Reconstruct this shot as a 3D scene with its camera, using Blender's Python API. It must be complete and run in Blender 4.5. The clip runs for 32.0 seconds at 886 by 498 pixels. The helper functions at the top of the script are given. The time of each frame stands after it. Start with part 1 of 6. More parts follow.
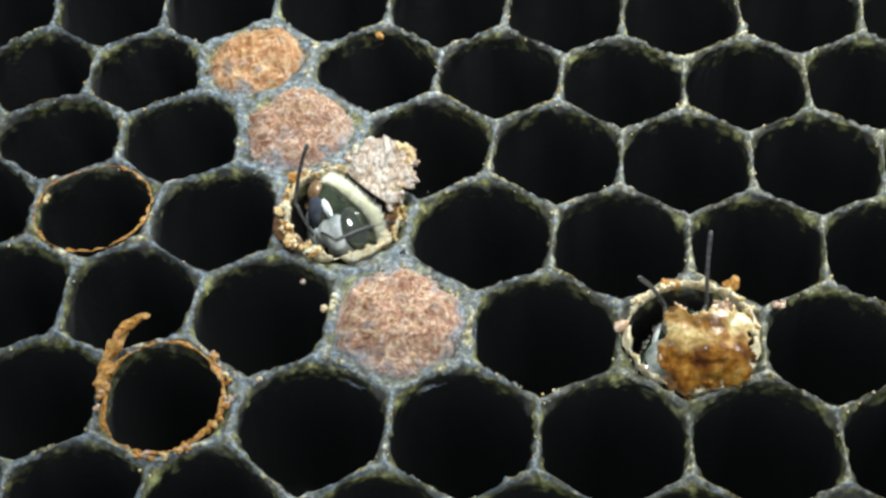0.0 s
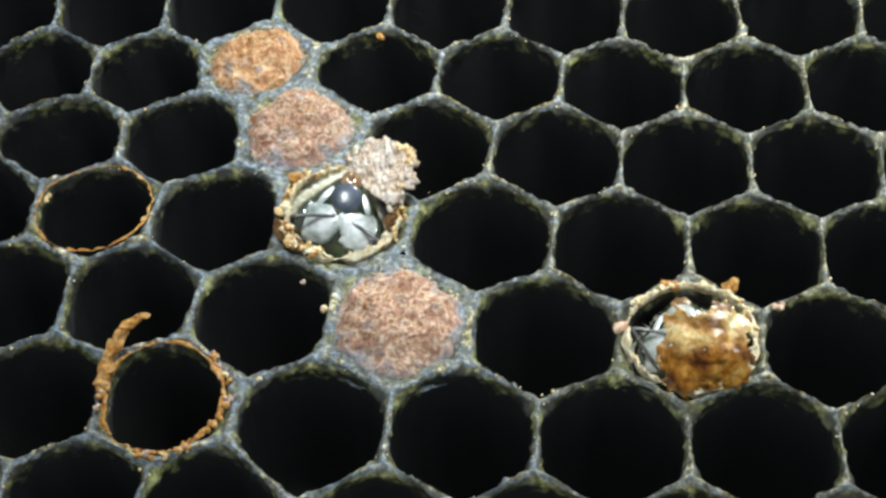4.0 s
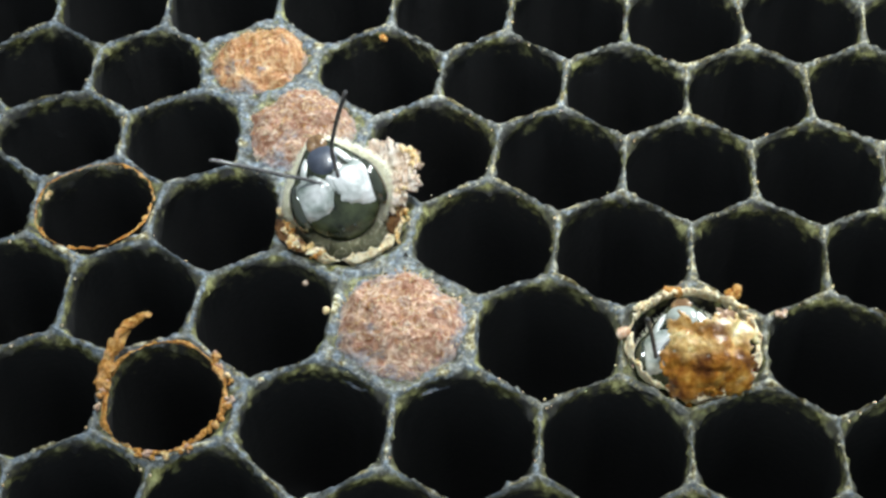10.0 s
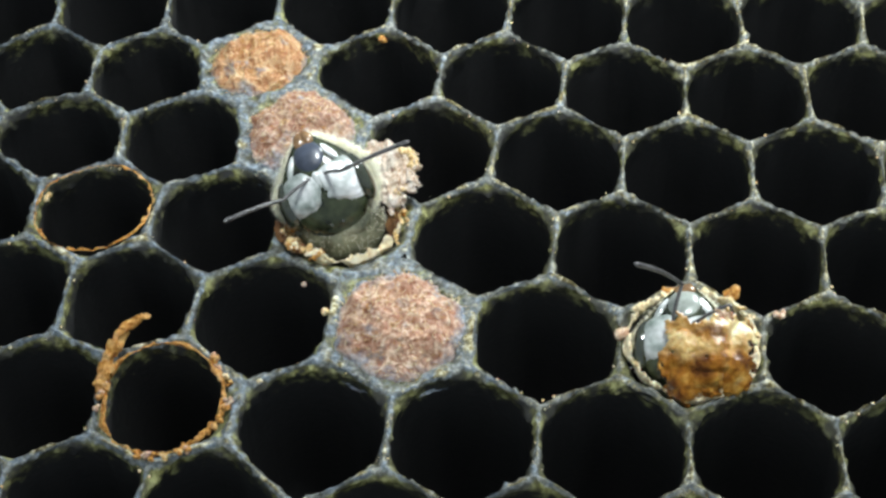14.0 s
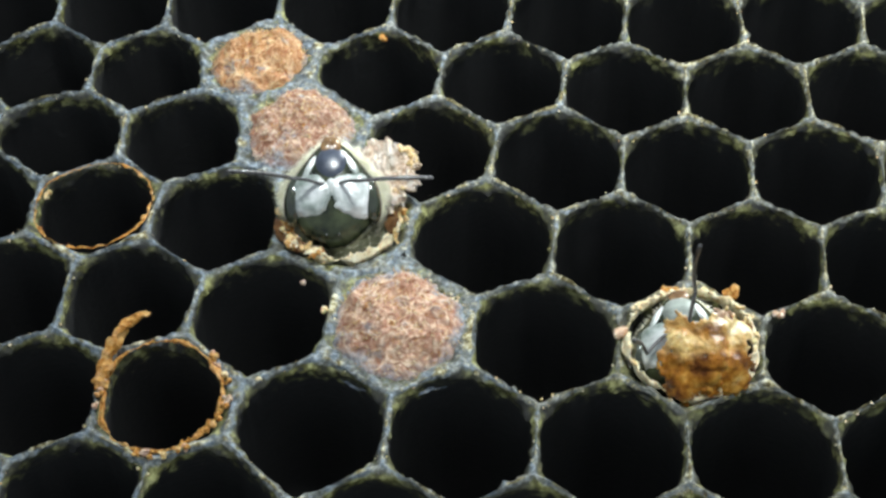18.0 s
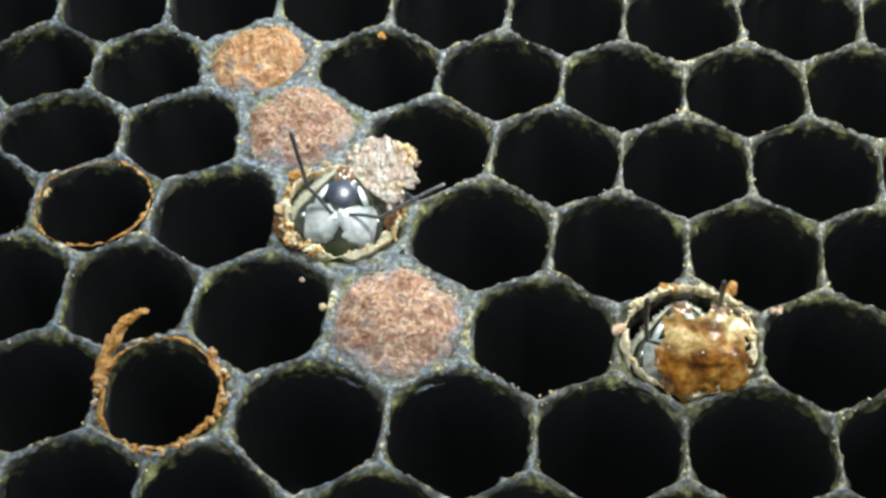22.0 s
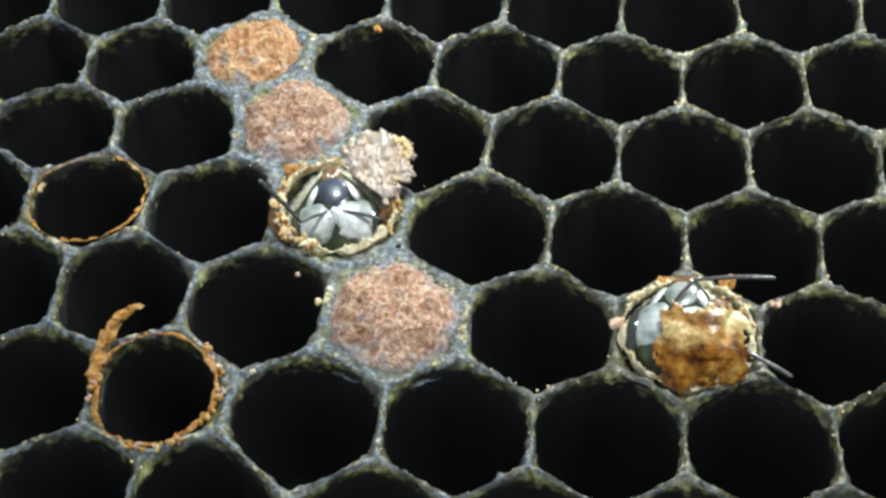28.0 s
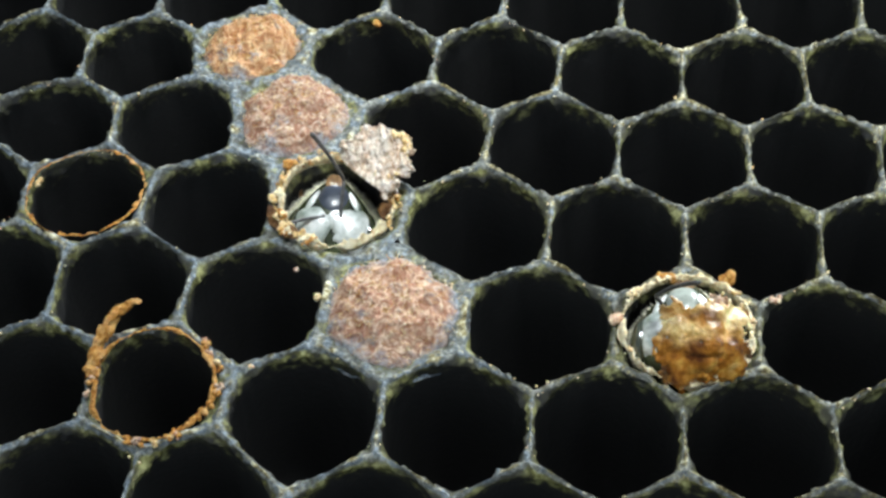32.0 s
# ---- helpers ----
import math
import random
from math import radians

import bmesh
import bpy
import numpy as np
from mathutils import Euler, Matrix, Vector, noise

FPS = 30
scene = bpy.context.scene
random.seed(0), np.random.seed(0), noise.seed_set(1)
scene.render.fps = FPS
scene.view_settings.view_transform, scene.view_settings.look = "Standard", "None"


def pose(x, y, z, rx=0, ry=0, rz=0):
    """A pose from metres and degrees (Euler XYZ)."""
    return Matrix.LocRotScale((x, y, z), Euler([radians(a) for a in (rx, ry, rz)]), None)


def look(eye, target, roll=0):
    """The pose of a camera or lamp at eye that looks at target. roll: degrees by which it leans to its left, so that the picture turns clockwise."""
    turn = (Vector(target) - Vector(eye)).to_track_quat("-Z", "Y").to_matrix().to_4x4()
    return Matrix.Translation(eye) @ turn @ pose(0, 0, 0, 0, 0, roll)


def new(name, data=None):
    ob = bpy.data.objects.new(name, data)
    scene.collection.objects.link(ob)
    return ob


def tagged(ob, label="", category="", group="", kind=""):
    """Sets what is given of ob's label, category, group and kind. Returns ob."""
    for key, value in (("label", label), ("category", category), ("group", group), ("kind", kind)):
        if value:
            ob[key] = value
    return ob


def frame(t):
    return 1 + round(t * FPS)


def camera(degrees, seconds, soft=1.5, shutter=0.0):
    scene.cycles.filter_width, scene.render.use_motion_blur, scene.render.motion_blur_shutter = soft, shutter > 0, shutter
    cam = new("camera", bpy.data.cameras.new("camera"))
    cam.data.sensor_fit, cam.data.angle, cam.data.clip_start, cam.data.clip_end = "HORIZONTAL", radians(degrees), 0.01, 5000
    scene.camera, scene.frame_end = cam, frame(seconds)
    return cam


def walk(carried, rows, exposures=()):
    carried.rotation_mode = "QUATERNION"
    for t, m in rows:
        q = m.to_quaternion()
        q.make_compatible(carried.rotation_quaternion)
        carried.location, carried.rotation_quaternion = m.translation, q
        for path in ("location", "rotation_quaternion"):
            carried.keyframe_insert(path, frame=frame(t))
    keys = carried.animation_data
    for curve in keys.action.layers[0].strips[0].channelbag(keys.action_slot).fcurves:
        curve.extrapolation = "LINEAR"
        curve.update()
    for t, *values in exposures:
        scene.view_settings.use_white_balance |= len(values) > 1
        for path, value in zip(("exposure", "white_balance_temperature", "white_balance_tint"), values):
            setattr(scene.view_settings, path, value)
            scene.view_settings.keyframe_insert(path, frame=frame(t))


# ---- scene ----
MM = 0.001

# ---- the camera and its way ----
cam = camera(31.5, 32.0, soft=2.8)
walk(cam, [
    (0.0, pose(-0.00160, -0.04037, 0.04675, 40.367, 2.304, 4.819)),
    (1.0, pose(-0.00159, -0.04034, 0.04678, 40.330, 2.281, 4.867)),
    (2.0, pose(-0.00149, -0.04028, 0.04676, 40.319, 2.347, 4.909)),
    (3.0, pose(-0.00156, -0.04036, 0.04680, 40.345, 2.279, 4.887)),
    (3.5, pose(-0.00155, -0.04051, 0.04685, 40.419, 2.250, 4.919)),
    (4.5, pose(-0.00189, -0.04043, 0.04682, 40.402, 1.877, 4.933)),
    (5.5, pose(-0.00224, -0.04045, 0.04675, 40.459, 1.451, 4.975)),
    (6.0, pose(-0.00219, -0.04048, 0.04684, 40.435, 1.510, 4.960)),
    (7.0, pose(-0.00230, -0.04047, 0.04689, 40.430, 1.402, 4.973)),
    (8.0, pose(-0.00249, -0.04040, 0.04687, 40.413, 1.219, 4.976)),
    (9.0, pose(-0.00262, -0.04039, 0.04685, 40.415, 1.070, 4.978)),
    (10.0, pose(-0.00254, -0.04043, 0.04679, 40.483, 1.084, 5.046)),
    (11.0, pose(-0.00246, -0.04037, 0.04687, 40.421, 1.167, 5.047)),
    (12.0, pose(-0.00237, -0.04034, 0.04687, 40.412, 1.228, 5.054)),
    (13.0, pose(-0.00231, -0.04038, 0.04688, 40.437, 1.247, 5.096)),
    (14.0, pose(-0.00229, -0.04039, 0.04688, 40.455, 1.275, 5.107)),
    (14.5, pose(-0.00220, -0.04042, 0.04687, 40.485, 1.346, 5.121)),
    (15.5, pose(-0.00223, -0.04040, 0.04685, 40.470, 1.270, 5.179)),
    (16.5, pose(-0.00222, -0.04040, 0.04681, 40.478, 1.250, 5.223)),
    (17.0, pose(-0.00221, -0.04041, 0.04683, 40.478, 1.241, 5.250)),
    (18.0, pose(-0.00215, -0.04045, 0.04684, 40.484, 1.254, 5.294)),
    (19.0, pose(-0.00213, -0.04049, 0.04682, 40.506, 1.275, 5.283)),
    (20.0, pose(-0.00204, -0.04048, 0.04688, 40.455, 1.342, 5.292)),
    (21.0, pose(-0.00196, -0.04057, 0.04688, 40.504, 1.385, 5.323)),
    (22.0, pose(-0.00193, -0.04061, 0.04681, 40.527, 1.393, 5.340)),
    (23.0, pose(-0.00193, -0.04064, 0.04682, 40.489, 1.349, 5.346)),
    (24.0, pose(-0.00190, -0.04062, 0.04676, 40.482, 1.378, 5.350)),
    (25.0, pose(-0.00184, -0.04054, 0.04671, 40.417, 1.463, 5.304)),
    (25.5, pose(-0.00188, -0.04055, 0.04661, 40.455, 1.400, 5.312)),
    (26.5, pose(-0.00180, -0.04044, 0.04659, 40.370, 1.521, 5.271)),
    (27.5, pose(-0.00168, -0.04034, 0.04655, 40.323, 1.674, 5.209)),
    (28.0, pose(-0.00176, -0.04032, 0.04649, 40.300, 1.576, 5.223)),
    (29.0, pose(-0.00168, -0.04032, 0.04642, 40.278, 1.597, 5.304)),
    (30.0, pose(-0.00171, -0.04025, 0.04639, 40.222, 1.572, 5.295)),
    (31.0, pose(-0.00175, -0.04023, 0.04637, 40.185, 1.538, 5.268)),
    (32.0, pose(-0.00181, -0.04023, 0.04635, 40.145, 1.461, 5.254)),
], exposures=[(0.0, 0.0), (32.0, 0.0)])

# ---- light: a dim dark room, one cool white hand lamp over the comb and an added fill ----
world = bpy.data.worlds.new("dim_room")
scene.world = world
world.use_nodes = True
world.node_tree.nodes["Background"].inputs["Color"].default_value = (0.75, 0.88, 1.0, 1)
world.node_tree.nodes["Background"].inputs["Strength"].default_value = 0.42


def torch(name, eye, target, power, cone, size, colour, label):
    data = bpy.data.lights.new(name, "SPOT")
    data.spot_size, data.spot_blend, data.shadow_soft_size = radians(cone), 1.0, size
    data.energy, data.color = power, colour
    ob = new(name, data)
    ob.matrix_basis = look(eye, target)
    return tagged(ob, label, "lamp", kind="structure")


torch("hand_lamp", (0.016, 0.016, 0.200), (0.001, 0.021, 0.0), 4.1, 25, 0.028, (0.91, 0.985, 1.0), "cool white hand lamp held over the comb")
# unseen fill light, added to shade the relief of rims and caps
torch("fill_lamp", (0.080, 0.140, 0.090), (0.002, 0.005, 0.0), 1.4, 28, 0.014, (0.91, 0.985, 1.0), "added dim cool white fill light beyond the comb")


# ---- materials ----
def material(name, rough=0.5, spec=0.5, metal=0.0, coat=0.0):
    m = bpy.data.materials.new(name)
    m.use_nodes = True
    nt = m.node_tree
    b = nt.nodes["Principled BSDF"]
    b.inputs["Roughness"].default_value = rough
    b.inputs["Specular IOR Level"].default_value = spec
    b.inputs["Metallic"].default_value = metal
    b.inputs["Coat Weight"].default_value = coat
    b.inputs["Coat Roughness"].default_value = 0.06
    return m, nt, b


def node(nt, kind, **values):
    n = nt.nodes.new(kind)
    for key, value in values.items():
        key = key.replace("_", " ")
        n.inputs[key].default_value = value
    return n


def place(nt):
    return nt.nodes.new("ShaderNodeNewGeometry").outputs["Position"]


def grain(nt, where, scale, detail=5.0, rough=0.6):
    n = node(nt, "ShaderNodeTexNoise", Scale=scale, Detail=detail, Roughness=rough)
    nt.links.new(where, n.inputs["Vector"])
    return n.outputs["Fac"]


def ramp(nt, fac, *stops):
    r = nt.nodes.new("ShaderNodeValToRGB")
    while len(r.color_ramp.elements) < len(stops):
        r.color_ramp.elements.new(0.5)
    for e, (pos, col) in zip(r.color_ramp.elements, stops):
        e.position = pos
        e.color = (*col, 1) if len(col) == 3 else col
    nt.links.new(fac, r.inputs["Fac"])
    return r.outputs["Color"]


def blend(nt, fac, a, b):
    mix = nt.nodes.new("ShaderNodeMix")
    mix.data_type = "RGBA"
    nt.links.new(fac, mix.inputs[0])
    for socket, value in ((mix.inputs[6], a), (mix.inputs[7], b)):
        if isinstance(value, tuple):
            socket.default_value = (*value, 1)
        else:
            nt.links.new(value, socket)
    return mix.outputs[2]


def relief(nt, bsdf, height, strength, distance):
    n = node(nt, "ShaderNodeBump", Strength=strength, Distance=distance)
    nt.links.new(height, n.inputs["Height"])
    nt.links.new(n.outputs["Normal"], bsdf.inputs["Normal"])


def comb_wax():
    """Weathered grey rim wax with straw-coloured crests, olive patches just below, then dark grey deeper down."""
    m, nt, b = material("comb_wax", 0.55, 0.3)
    p = place(nt)
    fine, mid, broad = grain(nt, p, 4200, 4, 0.66), grain(nt, p, 2000), grain(nt, p, 420)
    other = grain(nt, p, 3400)
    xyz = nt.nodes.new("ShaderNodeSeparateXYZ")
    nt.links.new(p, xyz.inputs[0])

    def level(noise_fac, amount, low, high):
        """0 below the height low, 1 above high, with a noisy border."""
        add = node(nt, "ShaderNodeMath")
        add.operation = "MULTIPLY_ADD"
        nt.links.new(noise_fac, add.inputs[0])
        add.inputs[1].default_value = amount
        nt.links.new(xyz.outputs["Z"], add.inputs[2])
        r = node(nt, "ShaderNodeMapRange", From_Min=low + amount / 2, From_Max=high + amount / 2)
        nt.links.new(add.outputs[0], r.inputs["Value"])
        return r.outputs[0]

    grey = ramp(nt, fine, (0.32, (0.058, 0.060, 0.052)), (0.50, (0.155, 0.160, 0.142)), (0.68, (0.38, 0.385, 0.35)))
    bluish = ramp(nt, fine, (0.32, (0.048, 0.058, 0.065)), (0.50, (0.130, 0.158, 0.182)), (0.68, (0.34, 0.40, 0.46)))
    straw = ramp(nt, fine, (0.37, (0.065, 0.045, 0.014)), (0.51, (0.31, 0.265, 0.125)), (0.64, (0.76, 0.73, 0.55)))
    olive = ramp(nt, mid, (0.36, (0.018, 0.017, 0.007)), (0.50, (0.15, 0.145, 0.048)), (0.66, (0.46, 0.46, 0.21)))
    deep_wall = ramp(nt, mid, (0.35, (0.040, 0.040, 0.040)), (0.70, (0.044, 0.043, 0.043)))
    # bluish bloom grows towards the capped side of the comb
    side = node(nt, "ShaderNodeMapRange", From_Min=0.004, From_Max=-0.016, To_Min=-0.05, To_Max=0.07)
    nt.links.new(xyz.outputs["X"], side.inputs["Value"])
    more = node(nt, "ShaderNodeMath")
    nt.links.new(mid, more.inputs[0])
    nt.links.new(side.outputs[0], more.inputs[1])
    less = node(nt, "ShaderNodeMath")
    less.operation = "SUBTRACT"
    nt.links.new(other, less.inputs[0])
    nt.links.new(side.outputs[0], less.inputs[1])
    rim = blend(nt, ramp(nt, more.outputs[0], (0.46, (0, 0, 0)), (0.62, (1, 1, 1))), grey, bluish)
    rim = blend(nt, ramp(nt, less.outputs[0], (0.57, (0, 0, 0)), (0.68, (1, 1, 1))), rim, straw)
    patchy = blend(nt, ramp(nt, grain(nt, p, 750, 3), (0.42, (0.12, 0.12, 0.12)), (0.60, (1, 1, 1))), deep_wall, olive)
    wall = blend(nt, level(mid, 0.0030, -0.00085, -0.00030), deep_wall, patchy)
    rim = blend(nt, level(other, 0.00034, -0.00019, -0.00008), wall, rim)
    rim = blend(nt, level(broad, 0.00016, 0.00001, 0.00010), rim, straw)
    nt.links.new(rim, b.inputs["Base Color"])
    relief(nt, b, fine, 0.9, 0.00006)
    return m


def cap_wax(name, pale, tan, orange, grey, scale=1.0, sss=0.1, rough=0.65, bump=0.00009, gloss=0.0):
    """Fibrous brood-cap wax: felted strands of tan and orange with greyish patches."""
    m, nt, b = material(name, rough, 0.4, 0.0, gloss)
    p = place(nt)
    fine, mid, broad = grain(nt, p, 7000 * scale, 8, 0.74), grain(nt, p, 2400 * scale), grain(nt, p, 1900 * scale)
    warm = ramp(nt, fine, (0.33, orange), (0.50, tan), (0.64, pale))
    nt.links.new(blend(nt, ramp(nt, broad, (0.48, (0, 0, 0)), (0.62, (0.85, 0.85, 0.85))), warm,
                       ramp(nt, mid, (0.38, grey), (0.62, pale))), b.inputs["Base Color"])
    b.inputs["Subsurface Weight"].default_value = sss
    b.inputs["Subsurface Radius"].default_value = (0.0008, 0.0004, 0.00015)
    relief(nt, b, fine, 1.0, bump)
    return m


def brood_wax(name, centre, radius, pale, tan, deep):
    """A felted cap over a cell: swirling matted strands, and the comb's grey-blue bloom creeping in from its margin."""
    m, nt, b = material(name, 0.62, 0.35)
    p = place(nt)
    strands = node(nt, "ShaderNodeTexNoise", Scale=2300, Detail=5.0, Roughness=0.62, Distortion=1.6)
    nt.links.new(p, strands.inputs["Vector"])
    strands = strands.outputs["Fac"]
    patches, spots, fine = grain(nt, p, 900, 3), grain(nt, p, 1500, 4), grain(nt, p, 5200, 4)
    felt = ramp(nt, strands, (0.34, deep), (0.49, tan), (0.64, pale))
    bloom = ramp(nt, fine, (0.34, (0.10, 0.12, 0.14)), (0.66, (0.36, 0.40, 0.45)))
    felt = blend(nt, ramp(nt, patches, (0.54, (0, 0, 0)), (0.66, (0.75, 0.75, 0.75))), felt, bloom)
    felt = blend(nt, ramp(nt, spots, (0.56, (0, 0, 0)), (0.70, (0.6, 0.6, 0.6))), felt, pale)
    away = node(nt, "ShaderNodeVectorMath")
    away.operation = "DISTANCE"
    nt.links.new(p, away.inputs[0])
    away.inputs[1].default_value = (centre[0] * MM, centre[1] * MM, 0.0)
    edge = node(nt, "ShaderNodeMath")
    edge.operation = "MULTIPLY_ADD"
    nt.links.new(spots, edge.inputs[0])
    edge.inputs[1].default_value = 0.0016
    nt.links.new(away.outputs["Value"], edge.inputs[2])
    margin = node(nt, "ShaderNodeMapRange", From_Min=radius * 0.86 * MM + 0.0008, From_Max=radius * 1.10 * MM + 0.0008)
    nt.links.new(edge.outputs[0], margin.inputs["Value"])
    nt.links.new(blend(nt, margin.outputs[0], felt, bloom), b.inputs["Base Color"])
    b.inputs["Subsurface Weight"].default_value = 0.15
    b.inputs["Subsurface Radius"].default_value = (0.0008, 0.0004, 0.0002)
    relief(nt, b, strands, 0.9, 0.00022)
    return m


def amber_film(name):
    """Thin waxy film: pinkish tan above, pale yellow facets, deeper orange towards its foot."""
    m, nt, b = material(name, 0.42, 0.4, 0.0, 0.06)
    b.inputs["Coat Roughness"].default_value = 0.2
    p = place(nt)
    cloud, mid, fine = grain(nt, p, 620, 3), grain(nt, p, 1300, 4), grain(nt, p, 3600, 4)
    foot = ramp(nt, mid, (0.36, (0.12, 0.032, 0.002)), (0.50, (0.44, 0.17, 0.014)), (0.66, (0.78, 0.46, 0.10)))
    top = ramp(nt, mid, (0.34, (0.40, 0.22, 0.075)), (0.50, (0.74, 0.53, 0.20)), (0.64, (1.0, 0.92, 0.58)))
    xyz = nt.nodes.new("ShaderNodeSeparateXYZ")
    nt.links.new(p, xyz.inputs[0])
    add = node(nt, "ShaderNodeMath")
    add.operation = "MULTIPLY_ADD"
    nt.links.new(cloud, add.inputs[0])
    add.inputs[1].default_value = 0.006
    nt.links.new(xyz.outputs["Y"], add.inputs[2])
    high = node(nt, "ShaderNodeMapRange", From_Min=-0.0063 + 0.003, From_Max=-0.0050 + 0.003)
    nt.links.new(add.outputs[0], high.inputs["Value"])
    nt.links.new(blend(nt, high.outputs[0], foot, top), b.inputs["Base Color"])
    b.inputs["Subsurface Weight"].default_value = 0.25
    b.inputs["Subsurface Radius"].default_value = (0.0010, 0.0005, 0.00015)
    b.inputs["Transmission Weight"].default_value = 0.32
    b.inputs["IOR"].default_value = 1.35
    relief(nt, b, fine, 0.9, 0.00010)
    return m


def cuticle(name, dark, light, rough, coat=0.6, scale=2500, bump=0.3, spec=0.5, sss=0.0, sheen=0.06):
    m, nt, b = material(name, rough, spec, 0.0, coat)
    b.inputs["Coat Roughness"].default_value = sheen
    g = nt.nodes.new("ShaderNodeTexCoord").outputs["Object"]
    fine = grain(nt, g, scale)
    nt.links.new(ramp(nt, fine, (0.35, dark), (0.65, light)), b.inputs["Base Color"])
    b.inputs["Subsurface Weight"].default_value = sss
    b.inputs["Subsurface Radius"].default_value = (0.0006, 0.0005, 0.0003)
    relief(nt, b, grain(nt, g, scale * 3), bump, 0.00003)
    return m


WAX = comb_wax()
CAP_PINK = cap_wax("pinkish_cap_wax", (0.88, 0.73, 0.54), (0.54, 0.32, 0.205), (0.31, 0.135, 0.07), (0.34, 0.29, 0.31), 0.62)
TORN = cap_wax("torn_cap_wax", (0.76, 0.47, 0.16), (0.48, 0.21, 0.035), (0.22, 0.065, 0.008), (0.46, 0.27, 0.13), sss=0.2)
PALE = cap_wax("pale_torn_wax", (0.95, 0.87, 0.64), (0.76, 0.58, 0.30), (0.44, 0.23, 0.07), (0.78, 0.66, 0.42), 1.1, sss=0.2)
AMBER = amber_film("amber_cap_film")
# brown wax with the shade round the torn cap put into its colour
SHADED_BROWN = cap_wax("shaded_brown_wax", (0.24, 0.115, 0.034), (0.12, 0.048, 0.010), (0.05, 0.016, 0.003), (0.15, 0.070, 0.022), 0.5, 0.1, 0.5, 0.00015, 0.1)
FLAP = cap_wax("whitish_flap_wax", (0.97, 0.90, 0.82), (0.72, 0.55, 0.41), (0.36, 0.18, 0.085), (0.78, 0.67, 0.56), 0.7, sss=0.04)
CREAM = cap_wax("cream_torn_wax", (1.0, 0.96, 0.76), (0.90, 0.74, 0.44), (0.58, 0.34, 0.12), (0.92, 0.80, 0.55), 1.1, sss=0.04)
GOLD = cap_wax("golden_torn_wax", (0.95, 0.80, 0.50), (0.72, 0.49, 0.20), (0.38, 0.18, 0.05), (0.66, 0.50, 0.30), sss=0.1)
# pale down, whitened to carry the lamp's broad reflection on the face
LIT_FACE = cuticle("lamp_lit_face_cuticle", (0.16, 0.20, 0.17), (1.0, 1.0, 1.0), 0.30, 0.7, 620, 1.0, 1.0, 0.0, 0.16)
SHELL = cuticle("dark_head_cuticle", (0.008, 0.011, 0.006), (0.058, 0.070, 0.034), 0.22, 0.5, 1100, 0.25, 0.3)
EYE = cuticle("dark_olive_eye", (0.012, 0.015, 0.008), (0.038, 0.045, 0.024), 0.12, 1.0, 9000, 0.12, 0.8)
HORN = cuticle("dark_antenna_horn", (0.030, 0.029, 0.029), (0.12, 0.115, 0.115), 0.32, 0.5, 6000)
CHEST = cuticle("pale_thorax_cuticle", (0.045, 0.048, 0.026), (0.24, 0.24, 0.155), 0.12, 1.0, 900, 0.1, sss=0.2)
AMBER_HORN = cuticle("brown_mandible_horn", (0.12, 0.060, 0.022), (0.38, 0.22, 0.095), 0.16, 1.0, 1500, sss=0.3)
HAIR = cuticle("cream_hair", (0.84, 0.81, 0.60), (0.97, 0.95, 0.80), 0.5, 0.0, 3000)


# ---- shape helpers ----
def part(name, mesh, mat, parent, label=""):
    """One mesh object under a thing or a part."""
    ob = new(name, mesh)
    if not mesh.materials:
        mesh.materials.append(mat)
    ob.parent = parent
    return tagged(ob, label)


def hashed(ix, iy, iz):
    n = (ix * 374761393 + iy * 668265263 + iz * 2147483647) & 0xFFFFFFFF
    n = ((n ^ (n >> 13)) * 1274126177) & 0xFFFFFFFF
    n = ((n ^ (n >> 16)) * 2246822519) & 0xFFFFFFFF
    return ((n ^ (n >> 15)) & 0xFFFF) / 32767.5 - 1.0


def rough(p, size, octaves=3, seed=0):
    """Smooth noise in -1..1 over points p (n, 3) in millimetres, with features of that size."""
    total, amp, norm = 0.0, 1.0, 0.0
    for k in range(octaves):
        q = p / size * 2 ** k + 17.3 * k + 31.7 * seed + 500
        i = np.floor(q).astype(np.int64)
        f = q - i
        f = f * f * (3 - 2 * f)
        v = 0.0
        for dx in (0, 1):
            for dy in (0, 1):
                for dz in (0, 1):
                    w = ((f[:, 0] if dx else 1 - f[:, 0]) * (f[:, 1] if dy else 1 - f[:, 1]) * (f[:, 2] if dz else 1 - f[:, 2]))
                    v = v + w * hashed(i[:, 0] + dx, i[:, 1] + dy, i[:, 2] + dz)
        total, norm, amp = total + amp * v, norm + amp, amp * 0.5
    return total / norm


def flat(pts):
    p = np.array(pts, float)
    p[:, 2] = 0
    return p


def mesh_of(name, verts, faces, smooth=True):
    me = bpy.data.meshes.new(name)
    me.from_pydata((np.asarray(verts) * MM).tolist(), [], faces)
    if smooth:
        me.shade_smooth()
    me.update()
    return me


def ring_faces(rings, n, closed=True):
    """Quads between successive rings of n points."""
    faces = []
    for k in range(rings - 1):
        a, b = k * n, (k + 1) * n
        for i in range(n if closed else n - 1):
            j = (i + 1) % n
            faces.append((a + i, a + j, b + j, b + i))
    return faces


